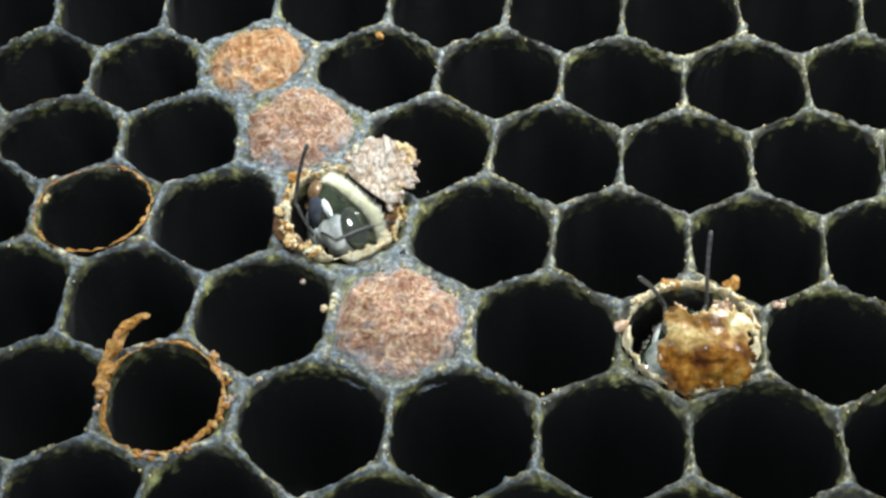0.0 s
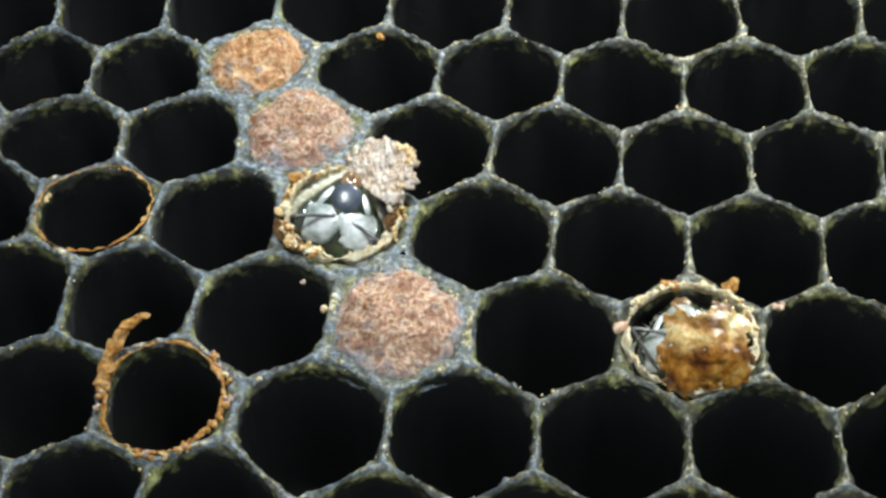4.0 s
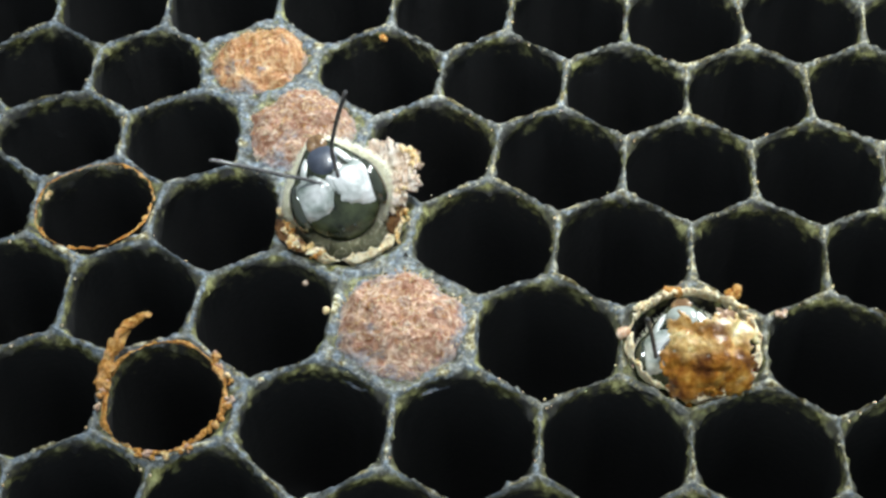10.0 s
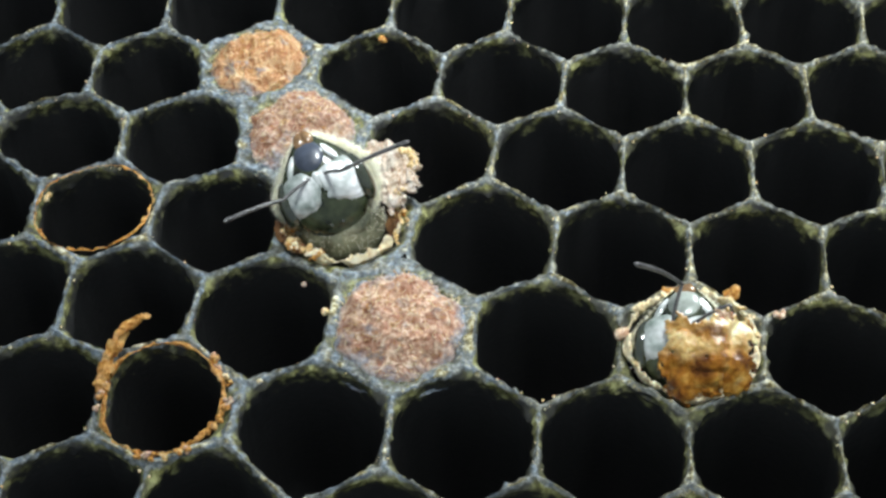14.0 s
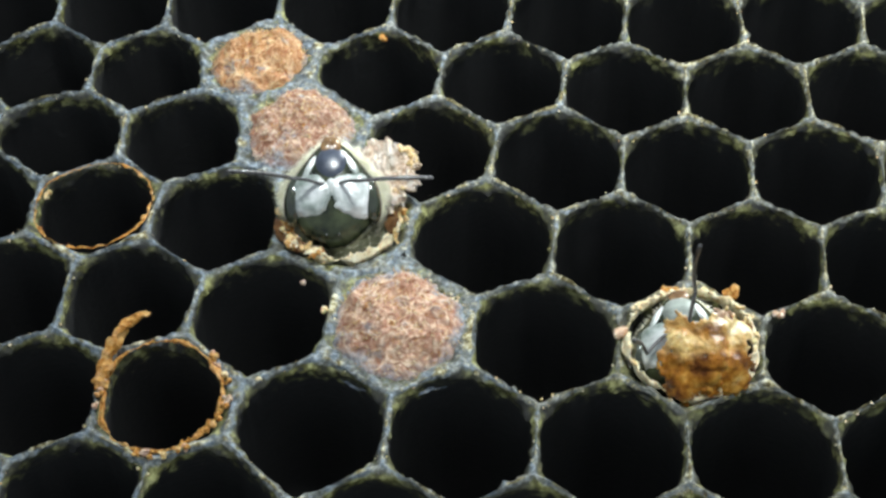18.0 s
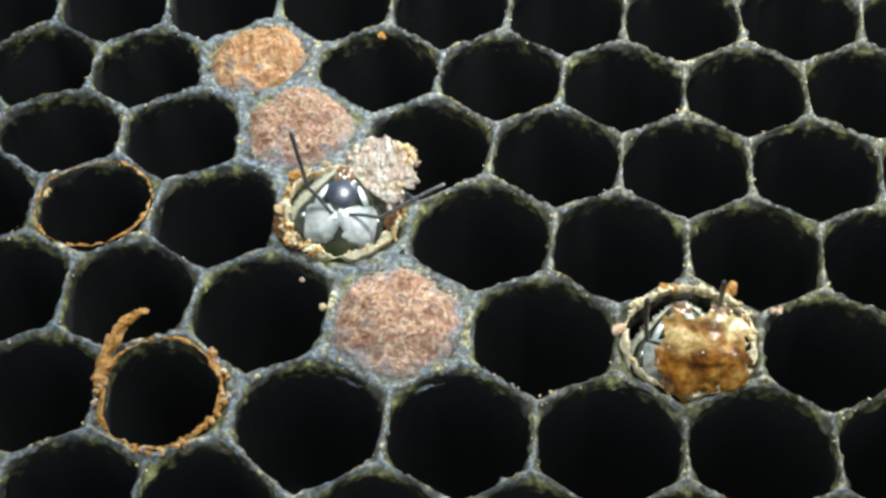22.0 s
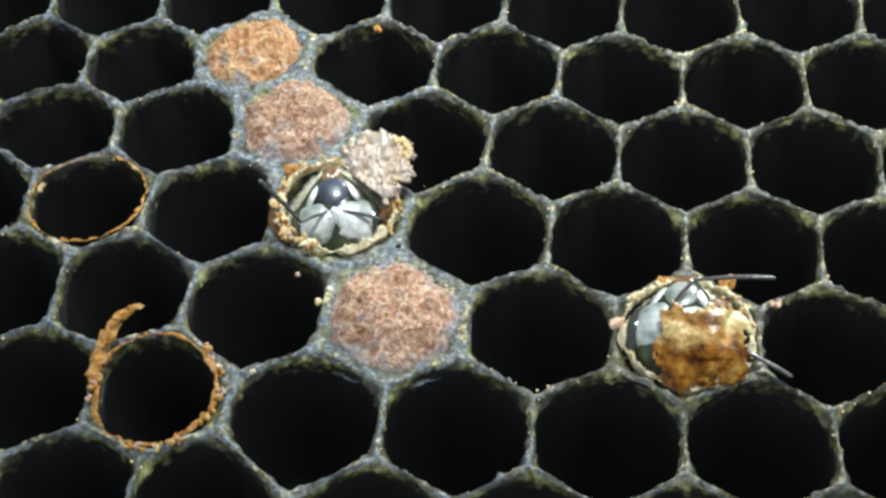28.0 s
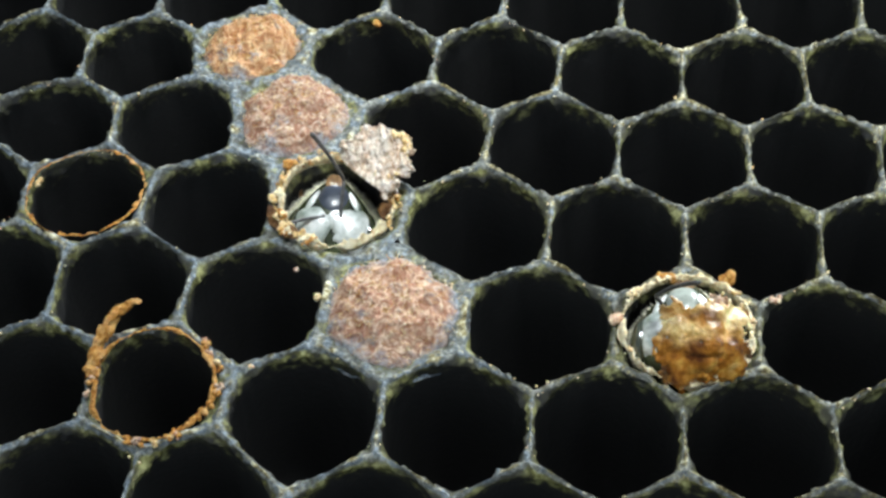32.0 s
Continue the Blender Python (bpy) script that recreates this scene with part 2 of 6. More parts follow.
# ---- the comb's plan: cell centres in millimetres, row by row (spacing 5.3) ----
PITCH = 5.3
ROWS = {
    "A": (0, [(-28.25, 12.25), (-23.13, 12.69), (-18.21, 13.16), (-13.08, 13.49), (-7.84, 13.55), (-2.49, 13.40), (2.56, 13.27), (7.73, 13.79)]),
    "B": (0, [(-25.48, 8.78), (-20.76, 8.72), (-16.02, 9.83), (-10.64, 9.39), (-5.16, 9.29), (0.04, 9.00), (5.30, 9.10), (10.36, 9.44)]),
    "C": (0, [(-23.40, 4.52), (-18.48, 4.85), (-13.51, 5.63), (-7.93, 4.84), (-2.58, 4.62), (2.73, 4.41), (7.96, 4.64)]),
    "D": (-1, [(-26.10, 0.57), (-21.25, 0.69), (-16.15, 0.37), (-11.19, 0.84), (-5.20, 0.18), (0.09, -0.15), (5.38, -0.13), (10.48, -0.14)]),
    "E": (-1, [(-23.70, -3.85), (-18.80, -3.84), (-13.54, -4.31), (-8.22, -4.53), (-2.63, -4.68), (2.79, -4.58), (8.08, -4.69)]),
    "F": (-1, [(-21.06, -8.73), (-16.70, -8.53), (-10.85, -9.38), (-5.41, -9.34), (-0.06, -9.29), (5.32, -9.13), (10.58, -8.80)]),
    "G": (-1, [(-18.79, -12.87), (-14.23, -13.20)]),
}
CAPPED = {("B", 2), ("C", 2), ("E", 2)}
BEE_CELL, LOW_BEE_CELL, OPENED = ("D", 2), ("E", 4), ("F", 0)


def comb_plan():
    """All cells: key -> centre. The seen rows, and plain lattice rows round them."""
    plan = {}
    for letter, (first, centres) in ROWS.items():
        for i, c in enumerate(centres):
            plan[(letter, first + i)] = np.array(c)
    h = PITCH * math.sqrt(3) / 2
    base = list(plan.values())
    for r in range(-8, 10):
        for c in range(-12, 11):
            x = (c + 0.5 * (r % 2)) * PITCH
            y = -r * h
            warp = np.clip((-8 - x) / 20, 0, 1)
            q = np.array([x - 0.3 * warp, y + 0.9 * warp * (y < 11) + 0.0])
            if min(np.hypot(*(q - b)) for b in base) > 0.80 * PITCH:
                plan[("far", r, c)] = q
                base.append(q)
    return plan


PLAN = comb_plan()
CENTRES = np.array(list(PLAN.values()))


def thickness(key, c):
    """Half the wall's thickness at a cell's mouth, in millimetres: stouter, rounder mouths among the old caps."""
    left = np.clip((-c[0] - 3) / 10, 0, 1)
    w = 0.048 + 0.010 * left
    if key in CAPPED:
        w = 0.42
    if key == ("B", 2):
        w = 0.46
    return WALLS.get(key, w)


WALLS = {("D", 2): 0.46, ("E", 4): 0.20, ("F", 0): 0.32, ("D", 0): 0.12, ("E", 1): 0.08, ("F", 1): 0.08, ("C", 3): 0.12, ("D", 1): 0.08, ("D", 3): 0.10, ("E", 3): 0.07, ("F", 2): 0.06}
ROUND = {("D", 2): 4.5, ("E", 4): 5.0, ("F", 0): 4.5, ("D", 0): 5.0, ("B", 2): 4.5, ("C", 2): 5.0, ("E", 2): 6.0}


def mouth(key, angles, inset=0.0):
    """The radius of the cell's border and of its mouth, angle by angle."""
    c = PLAN[key]
    v = CENTRES - c
    dist = np.hypot(v[:, 0], v[:, 1])
    near = (dist > 0.1) & (dist < 11)
    v, dist = v[near], dist[near]
    dirs = np.arctan2(v[:, 1], v[:, 0])
    cosines = np.cos(angles[:, None] - dirs[None, :])
    border = np.where(cosines > 0.05, dist / 2 / np.maximum(cosines, 0.05), 99).min(1)
    border = np.minimum(border, 3.35)
    w = thickness(key, c) + inset
    left = np.clip((-c[0] - 3) / 10, 0, 1)
    p = ROUND.get(key, 6.2 - 0.3 * left - 0.4 * np.clip((-c[1] - 2) / 8, 0, 1))
    side = np.maximum(cosines, 0.001) / (dist / 2 - w)
    opening = ((side ** p).sum(1)) ** (-1 / p)
    if key == OPENED:
        opening = opening * (1 + 0.13 * np.sin(angles) ** 2)
    return border, np.minimum(opening, border - 0.04)


def corner_angles(key, n):
    """Even angles round a cell, with the nearest ones moved onto the border's corners."""
    fine = np.linspace(0, 2 * math.pi, 2880, endpoint=False)
    b, _ = mouth(key, fine)
    peaks = fine[(b > np.roll(b, 1)) & (b >= np.roll(b, -1))]
    angles = np.linspace(0, 2 * math.pi, n, endpoint=False)
    for a in peaks:
        angles[int(round(a / (2 * math.pi) * n)) % n] = a if a < 2 * math.pi - 1e-6 else 0.0
    return angles


def build_cell(key):
    c = PLAN[key]
    seen = key[0] != "far"
    n = 176 if seen else 40
    angles = corner_angles(key, n)
    border, opening = mouth(key, angles)
    cs, sn = np.cos(angles), np.sin(angles)
    seed = hash_key(key)
    fresh = 1 - 0.35 * np.clip((-c[0] - 1) / 8, 0, 1)
    if key in CAPPED:
        fresh = 0.15
    rings = []
    # rim, from the shared crest to the mouth
    for s in (0, 0.15, 0.32, 0.5, 0.68, 0.86, 1.0):
        r = border + (opening - border) * s
        wide = np.clip((border - opening) / 0.5, 0, 1)
        z = -0.02 - 0.05 * s - 0.10 * s ** 5 + 0.07 * (1 - wide) * (1 - s) - 0.52 * fresh * wide * s ** 1.6
        rings.append((r, z + 0 * r, 1.0 if s else 1.0))
    # flaring lip and the tube below it
    tube = np.minimum(border - 0.03, opening + 0.12)
    for depth, k in ((0.24, 0.0), (0.36, 0.1), (0.5, 0.25), (0.75, 0.45), (1.1, 0.7), (1.6, 0.85), (2.3, 1), (3.3, 1), (5, 1), (7.5, 1), (10.5, 1)):
        r = opening + (tube - opening) * k
        rings.append((r, -depth - 0.52 * fresh * np.clip((border - opening) / 0.5, 0, 1) + 0 * r, max(0.25, 1 - depth / 2.5)))
    pts = []
    for r, z, k in rings:
        p = np.stack([c[0] + r * cs, c[1] + r * sn, z], 1)
        pts.append(p)
    for i, (r, z, k) in enumerate(rings):
        p = pts[i]
        f = flat(p)
        if i < 7:
            lift = 0.16 * rough(f, 0.9, 2) + 0.16 * rough(f, 0.26, 3, 3)
            p[:, 2] += lift
        else:
            lift = (0.16 * rough(f, 0.9, 2) + 0.16 * rough(f, 0.26, 3, 3)) * max(0, 1 - (i - 6) / 4)
            p[:, 2] += lift
        if i >= 3:
            push = 0.10 * k * rough(p, 0.60, 3, 5 + seed) + 0.075 * k * rough(p, 0.20, 2, 9)
            if 5 <= i <= 9:
                push = push + 0.10 * np.maximum(rough(p, 0.26, 2, 12 + seed) - 0.15, 0) * 2
            push = np.maximum(push, -0.03)
            p[:, 0] -= push * cs
            p[:, 1] -= push * sn
    verts = np.concatenate(pts + [np.array([[c[0], c[1], -11.6]])])
    faces = ring_faces(len(rings), n)
    last, tip = (len(rings) - 1) * n, len(verts) - 1
    faces += [(last + i, last + (i + 1) % n, tip) for i in range(n)]
    return verts, faces


def hash_key(key):
    return sum(ord(ch) for ch in str(key)) % 13


def cap_relief(f):
    return 0.34 * rough(f, 0.95, 2, 4) + 0.28 * rough(f, 0.40, 3, 7) + 0.13 * np.abs(rough(f, 0.17, 2, 8))


def build_cap(key, comb, mat, height, label, sink=0.38, tight=1.06):
    """A domed, felted brood cap that closes a cell."""
    c = PLAN[key]
    n, m = 200, 72
    angles = np.linspace(0, 2 * math.pi, n, endpoint=False)
    _, opening = mouth(key, angles)
    pts = []
    for k in range(m):
        s = 1.12 * (1 - k / (m - 0.5))
        r = opening * s * tight
        p = np.stack([c[0] + r * np.cos(angles), c[1] + r * np.sin(angles), 0 * r], 1)
        f = flat(p)
        z = -sink + height * (1 - min(s, 1.12) ** 2.8)
        p[:, 2] = z + cap_relief(f)
        pts.append(p)
    verts = np.concatenate(pts)
    faces = ring_faces(m, n)
    faces.append(tuple((m - 1) * n + i for i in range(n)))
    return part("brood_cap", mesh_of("brood_cap", verts, faces), mat, comb, label)


comb = new("honeycomb")
tagged(comb, "old dark brood comb of open hexagonal wax cells with grey crumbly rims", "honeycomb", kind="structure")
order = sorted(PLAN, key=lambda k: (k[0] == "far", np.hypot(PLAN[k][0] + 6, PLAN[k][1])))
for key in order[:290]:
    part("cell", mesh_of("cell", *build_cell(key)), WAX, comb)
far_verts, far_faces, count = [], [], 0
for key in order[290:]:
    v, f = build_cell(key)
    far_verts.append(v)
    far_faces += [tuple(a + count for a in q) for q in f]
    count += len(v)
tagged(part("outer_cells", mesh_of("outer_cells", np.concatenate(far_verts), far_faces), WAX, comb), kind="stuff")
build_cap(("B", 2), comb, brood_wax("orange_brood_cap", PLAN[("B", 2)], 2.30, (0.72, 0.50, 0.29), (0.50, 0.25, 0.115), (0.30, 0.11, 0.042)), 1.05, "domed orange-tan felted wax cap", tight=1.13)
build_cap(("C", 2), comb, brood_wax("pinkish_brood_cap", PLAN[("C", 2)], 2.40, (0.64, 0.49, 0.37), (0.38, 0.205, 0.135), (0.22, 0.085, 0.045)), 1.0, "domed pinkish-brown felted wax cap", tight=1.17)
build_cap(("E", 2), comb, brood_wax("pink_tan_brood_cap", PLAN[("E", 2)], 2.38, (0.76, 0.58, 0.43), (0.46, 0.255, 0.17), (0.27, 0.11, 0.06)), 1.15, "domed pinkish-tan felted wax cap with grey specks", tight=1.12)


# ---- torn caps, crumbs and wax shreds on the comb ----
def torn_ring(name, key, mat, label, wide, height, ragged, grow=1.0, seed=0, lean=0.0):
    """The ragged collar that a chewed-open cap leaves round a mouth."""
    c = PLAN[key]
    n = 420
    angles = np.linspace(0, 2 * math.pi, n, endpoint=False)
    opening = mouth(key, angles)[1] * grow
    cs, sn = np.cos(angles), np.sin(angles)
    base = np.stack([c[0] + opening * cs, c[1] + opening * sn, 0 * cs], 1)
    big, small = rough(base, 0.8, 2, 20 + seed), rough(base, 0.24, 3, 30 + seed)
    tooth = np.maximum(small, -0.35) + 0.7 * big
    # how much of the cap is left here: none to much
    left = np.clip(0.75 + 1.3 * big, 0.15, 1.6)
    profile = ((1.0, -0.10, 0.0), (0.8, 0.15, 0.5), (0.55, 0.5, 0.9), (0.3, 0.85, 1.0), (0.1, 1.0, 1.0), (-0.15, 0.85, 1.0),
               (-0.28, 0.4, 1.0), (-0.18, -0.1, 0.7), (0.15, -0.6, 0.3), (0.7, -0.9, 0.0))
    pts = []
    for out, up, k in profile:
        r = opening + out * wide * left - ragged * k * tooth
        z = up * height * left + 0.9 * ragged * k * small + lean * sn * max(up, 0)
        p = np.stack([c[0] + r * cs, c[1] + r * sn, z], 1)
        p += (0.11 * max(k, 0.3)) * np.stack([rough(p, 0.17, 2, 43 + seed), rough(p, 0.17, 2, 44 + seed), rough(p, 0.17, 2, 45 + seed)], 1)
        pts.append(p)
    verts = np.concatenate(pts)
    return part(name, mesh_of(name, verts, ring_faces(len(profile), n)), mat, comb, label)


def sheet(name, corner, along, outward, lift, mat, label, parent, curl=0.5, thick=0.28, ragged=0.25, seed=0, m=56):
    """A curling, crumbly wax flap hinged along one edge: a grid with two faces and a ragged border."""
    corner, along, outward, lift = (np.array(v, float) for v in (corner, along, outward, lift))
    u, v = np.meshgrid(np.linspace(0, 1, m), np.linspace(0, 1, m))
    u, v = u.ravel(), v.ravel()
    # a rounded outline: the free side narrows
    uu = 0.5 + (u - 0.5) * (1 - 0.45 * v ** 2.2)
    p = corner + uu[:, None] * along + v[:, None] * outward + (np.sin(v * 1.6) * curl)[:, None] * lift
    edge = np.maximum(np.abs(2 * u - 1), v) ** 4
    p += (edge * ragged * rough(p, 0.24, 4, 50 + seed))[:, None] * (outward / np.linalg.norm(outward))
    p += (edge * ragged * rough(p, 0.30, 3, 51 + seed))[:, None] * (along / np.linalg.norm(along))
    nrm = np.cross(along, outward)
    nrm /= np.linalg.norm(nrm)
    bump = 0.20 * rough(p, 0.60, 3, 52 + seed) + 0.20 * rough(p * np.array([2.0, 0.7, 0.7]), 0.18, 3, 53 + seed)
    t = thick * (1 - 0.6 * edge)
    top = p + (bump + t / 2)[:, None] * nrm
    low = p + (0.6 * bump - t / 2)[:, None] * nrm
    verts = np.concatenate([top, low])
    faces, k = [], m * m
    for j in range(m - 1):
        for i in range(m - 1):
            a = j * m + i
            faces.append((a, a + 1, a + m + 1, a + m))
            faces.append((k + a + m, k + a + m + 1, k + a + 1, k + a))
    rim = [i for i in range(m)] + [j * m + m - 1 for j in range(1, m)] + [(m - 1) * m + i for i in range(m - 2, -1, -1)] + [j * m for j in range(m - 2, 0, -1)]
    for a, b in zip(rim, rim[1:] + rim[:1]):
        faces.append((b, a, k + a, k + b))
    return part(name, mesh_of(name, verts, faces), mat, parent, label)


def lump(centre, size, seed, detail=3, squash=(1, 1, 1)):
    """Vertices and faces of one rough crumb."""
    bm = bmesh.new()
    bmesh.ops.create_icosphere(bm, subdivisions=detail, radius=1.0)
    v = np.array([tuple(q.co) for q in bm.verts])
    f = [tuple(q.index for q in face.verts) for face in bm.faces]
    bm.free()
    v = v * (1 + 0.35 * rough(v + seed * 3.1, 0.9, 2, seed) + 0.40 * rough(v + seed, 0.36, 2, seed + 3))[:, None]
    return v * size * np.array(squash) + np.array(centre), f


def crumbs(name, lumps, mat, parent, label="", first=1):
    verts, faces, k = [], [], 0
    for i, (centre, size) in enumerate(lumps):
        v, f = lump(centre, size, i + first, 3 if size > 0.075 else 2)
        verts.append(v)
        faces += [tuple(a + k for a in q) for q in f]
        k += len(v)
    return part(name, mesh_of(name, np.concatenate(verts), faces), mat, parent, label)


def cluster(centre, spread, count, size, seed):
    rnd = random.Random(seed)
    return [(np.array(centre) + np.array([rnd.uniform(-1, 1) * spread[i] for i in range(3)]), size * rnd.uniform(0.6, 1.2)) for _ in range(count)]


torn_ring("torn_cap_edge", BEE_CELL, CREAM, "ragged pale straw-coloured edge of a chewed-open cap", 0.20, 0.40, 0.20, 1.0, 1, 0.08)
torn_ring("torn_cap_edge", LOW_BEE_CELL, CREAM, "thin cream torn wax edge round the emerging bee", 0.24, 0.48, 0.19, 0.97, 2)
torn_ring("torn_cap_edge", OPENED, TORN, "rough orange-brown wax collar of an opened cap", 0.14, 0.15, 0.10, 1.0, 3)
# orange crumbs along the opened cell's collar
ring_rnd = random.Random(5)
for k in range(30):
    a = ring_rnd.choice((ring_rnd.uniform(2.8, 3.7), ring_rnd.uniform(-0.6, 0.9), ring_rnd.uniform(-1.6, -0.9)))
    o = mouth(OPENED, np.array([a]))[1]
    r = o[0] + ring_rnd.uniform(0.12, 0.30)
    q = PLAN[OPENED]
    crumbs("wax_crumb", cluster((q[0] + r * math.cos(a), q[1] + r * math.sin(a), 0.12), (0.12, 0.12, 0.07), 3, 0.095, k), ring_rnd.choice((TORN, CAP_PINK, GOLD)), comb)


def shred(name, points, radii, mat, parent, label, flatten=0.55, seed=0):
    """A crumbly strip of wax that follows a few points."""
    pts = [Vector(p) for p in points]
    n, m = 28, 60
    rings = []
    for k in range(m):
        s = k / (m - 1) * (len(pts) - 1)
        i = min(int(s), len(pts) - 2)
        f = s - i
        a, b = pts[i], pts[i + 1]
        ta = (pts[i + 1] - pts[max(i - 1, 0)]) / 2
        tb = (pts[min(i + 2, len(pts) - 1)] - pts[i]) / 2
        c = ((2 * f ** 3 - 3 * f ** 2 + 1) * a + (f ** 3 - 2 * f ** 2 + f) * ta + (3 * f ** 2 - 2 * f ** 3) * b + (f ** 3 - f ** 2) * tb)
        d = (ta * (1 - f) + tb * f).normalized()
        side = d.cross(Vector((0.3, -0.7, 0.6))).normalized()
        up = side.cross(d)
        r = radii[i] * (1 - f) + radii[i + 1] * f
        if k in (0, m - 1):
            r *= 0.4
        for j in range(n):
            a = 2 * math.pi * j / n
            rings.append(c + side * (r * math.cos(a)) + up * (r * flatten * math.sin(a)))
    v = np.array([tuple(q) for q in rings])
    v += 0.20 * np.stack([rough(v, 0.26, 3, 60 + seed), rough(v, 0.22, 3, 61 + seed), rough(v, 0.22, 3, 62 + seed)], 1)
    faces = ring_faces(m, n) + [tuple(range(n - 1, -1, -1)), tuple((m - 1) * n + j for j in range(n))]
    return part(name, mesh_of(name, v, faces), mat, parent, label)


shred("cap_shred", [(-18.75, -8.35, -0.05), (-18.80, -7.70, 0.25), (-18.52, -6.85, 0.65), (-18.12, -6.05, 1.0), (-17.42, -5.55, 1.2)],
      (0.27, 0.28, 0.25, 0.22, 0.14), TORN, comb, "upright curling orange-brown shred of torn cap")
sheet("cap_flap", (-11.35, 3.15, 0.05), (2.45, -2.15, 0.0), (1.50, 1.00, 1.15), (-0.1, -0.2, 0.9), FLAP,
      "folded-back crumbly pale flap of the chewed cap", comb, 0.55, 0.40, 0.70, 1, 80)
# brown sheet put in for the shaded hollow under the flap
sheet("cap_flap", (-9.35, 1.75, -0.25), (0.30, -1.75, 0.0), (0.42, 0.05, 0.42), (0.0, 0.0, 0.5), SHADED_BROWN,
      "upturned brown cap remnant, coloured as the flap's shaded underside", comb, 0.25, 0.16, 0.22, 4, 48)
for i, (p, s, mat) in enumerate((((-13.15, 2.45, 0.12), 0.17, TORN), ((-13.50, 0.60, 0.12), 0.16, GOLD), ((-13.35, 0.95, 0.15), 0.13, PALE),
                                 ((-12.20, -1.10, 0.10), 0.17, GOLD), ((-11.75, -1.30, 0.10), 0.13, PALE), ((-12.8, -0.75, 0.05), 0.2, GOLD))):
    crumbs("wax_crumb", cluster(p, (0.14, 0.10, 0.07), 4, s, 20 + i), mat, comb)
# golden crumbs on the flap's free border
for k in range(16):
    u, v = ((ring_rnd.uniform(0.80, 0.95), ring_rnd.uniform(0.2, 0.9)) if k % 2 else (ring_rnd.uniform(0.3, 0.85), ring_rnd.uniform(0.90, 1.0)))
    w = 0.5 + (u - 0.5) * (1 - 0.45 * v ** 2.2)
    up = 0.55 * math.sin(1.6 * v)
    crumbs("wax_crumb", cluster((-11.35 + 2.45 * w + 1.50 * v - 0.1 * up, 3.15 - 2.15 * w + v - 0.2 * up, 0.10 + 1.15 * v + 0.9 * up), (0.12, 0.12, 0.10), 4, 0.10, 130 + k),
           GOLD, comb)
# crumbly remains of the chewed cap round the upper bee's mouth
for k in range(64):
    a = ring_rnd.choice((ring_rnd.uniform(0.9, 2.9), ring_rnd.uniform(0.9, 2.9), ring_rnd.uniform(3.1, 4.6), ring_rnd.uniform(3.1, 4.6), ring_rnd.uniform(-0.5, 0.3)))
    o = mouth(BEE_CELL, np.array([a]))[1]
    r = o[0] + ring_rnd.uniform(-0.02, 0.34)
    q = PLAN[BEE_CELL]
    crumbs("wax_crumb", cluster((q[0] + r * math.cos(a), q[1] + r * math.sin(a), ring_rnd.uniform(0.05, 0.28)), (0.14, 0.12, 0.10), 5, 0.072, 60 + k),
           ring_rnd.choice((GOLD, CREAM, PALE, TORN)) if a > 3 else ring_rnd.choice((GOLD, TORN)), comb)
# dark sheet put where the torn ring shades the rim
sheet("cap_flap", (-13.60, 0.25, 0.20), (1.45, -1.40, 0.0), (-0.30, -0.34, -0.34), (0, 0, 0.2), SHADED_BROWN,
      "brown cap remnant over the rim, darkened as the torn edge's shade", comb, 0.15, 0.14, 0.20, 8, 40)
torn_ring("torn_cap_edge", ("D", 0), TORN, "thin golden-brown wax edge left round an emptied mouth", 0.06, 0.035, 0.08, 1.0, 4)
# jagged cream bits on the lower bee's torn edge
for k in range(20):
    a = ring_rnd.choice((ring_rnd.uniform(1.2, 2.6), ring_rnd.uniform(2.4, 4.0), ring_rnd.uniform(0.0, 0.7)))
    o = mouth(LOW_BEE_CELL, np.array([a]))[1]
    r = o[0] * 0.97 + ring_rnd.uniform(-0.06, 0.16)
    q = PLAN[LOW_BEE_CELL]
    crumbs("wax_crumb", cluster((q[0] + r * math.cos(a), q[1] + r * math.sin(a), ring_rnd.uniform(0.10, 0.34)), (0.10, 0.08, 0.09), 3, 0.085, 160 + k),
           ring_rnd.choice((CREAM, CREAM, GOLD)), comb)
# loose crumbs beside the lower bee's cell and on the rims
LOOSE = (("small orange-brown wax chunk lying on the rim", (1.97, -2.32, 0.16), 0.18, TORN, (0.30, 0.08, 0.05), 5),
         ("rough brown wax chunk standing on the rim", (4.32, -2.25, 0.25), 0.19, TORN, (0.14, 0.14, 0.22), 6),
         ("pinkish wax crumb on the rim crossing", (6.10, -2.98, 0.06), 0.14, CAP_PINK, (0.20, 0.12, 0.03), 4),
         ("pinkish wax crumbs beside the torn cap", (0.20, -4.42, 0.05), 0.17, CAP_PINK, (0.16, 0.26, 0.04), 6),
         ("orange wax crumbs beside the torn cap", (5.00, -3.70, 0.08), 0.17, TORN, (0.22, 0.22, 0.07), 6),
         ("small pink wax crumb stuck inside a cell mouth", (-12.15, -2.45, -0.42), 0.13, CAP_PINK, (0.05, 0.05, 0.05), 2),
         ("tiny straw-yellow wax crumb on the rim", (-11.07, -4.08, 0.02), 0.10, PALE, (0.04, 0.10, 0.03), 3),
         ("tiny straw-yellow wax crumb on the rim", (-13.0, -7.4, -0.05), 0.08, PALE, (0.08, 0.06, 0.03), 3),
         ("small golden wax flake on the rim", (-23.20, 0.95, 0.02), 0.11, GOLD, (0.05, 0.22, 0.04), 4),
         ("tiny orange wax crumb on the rim", (-10.60, 11.35, 0.02), 0.13, TORN, (0.12, 0.08, 0.03), 3))
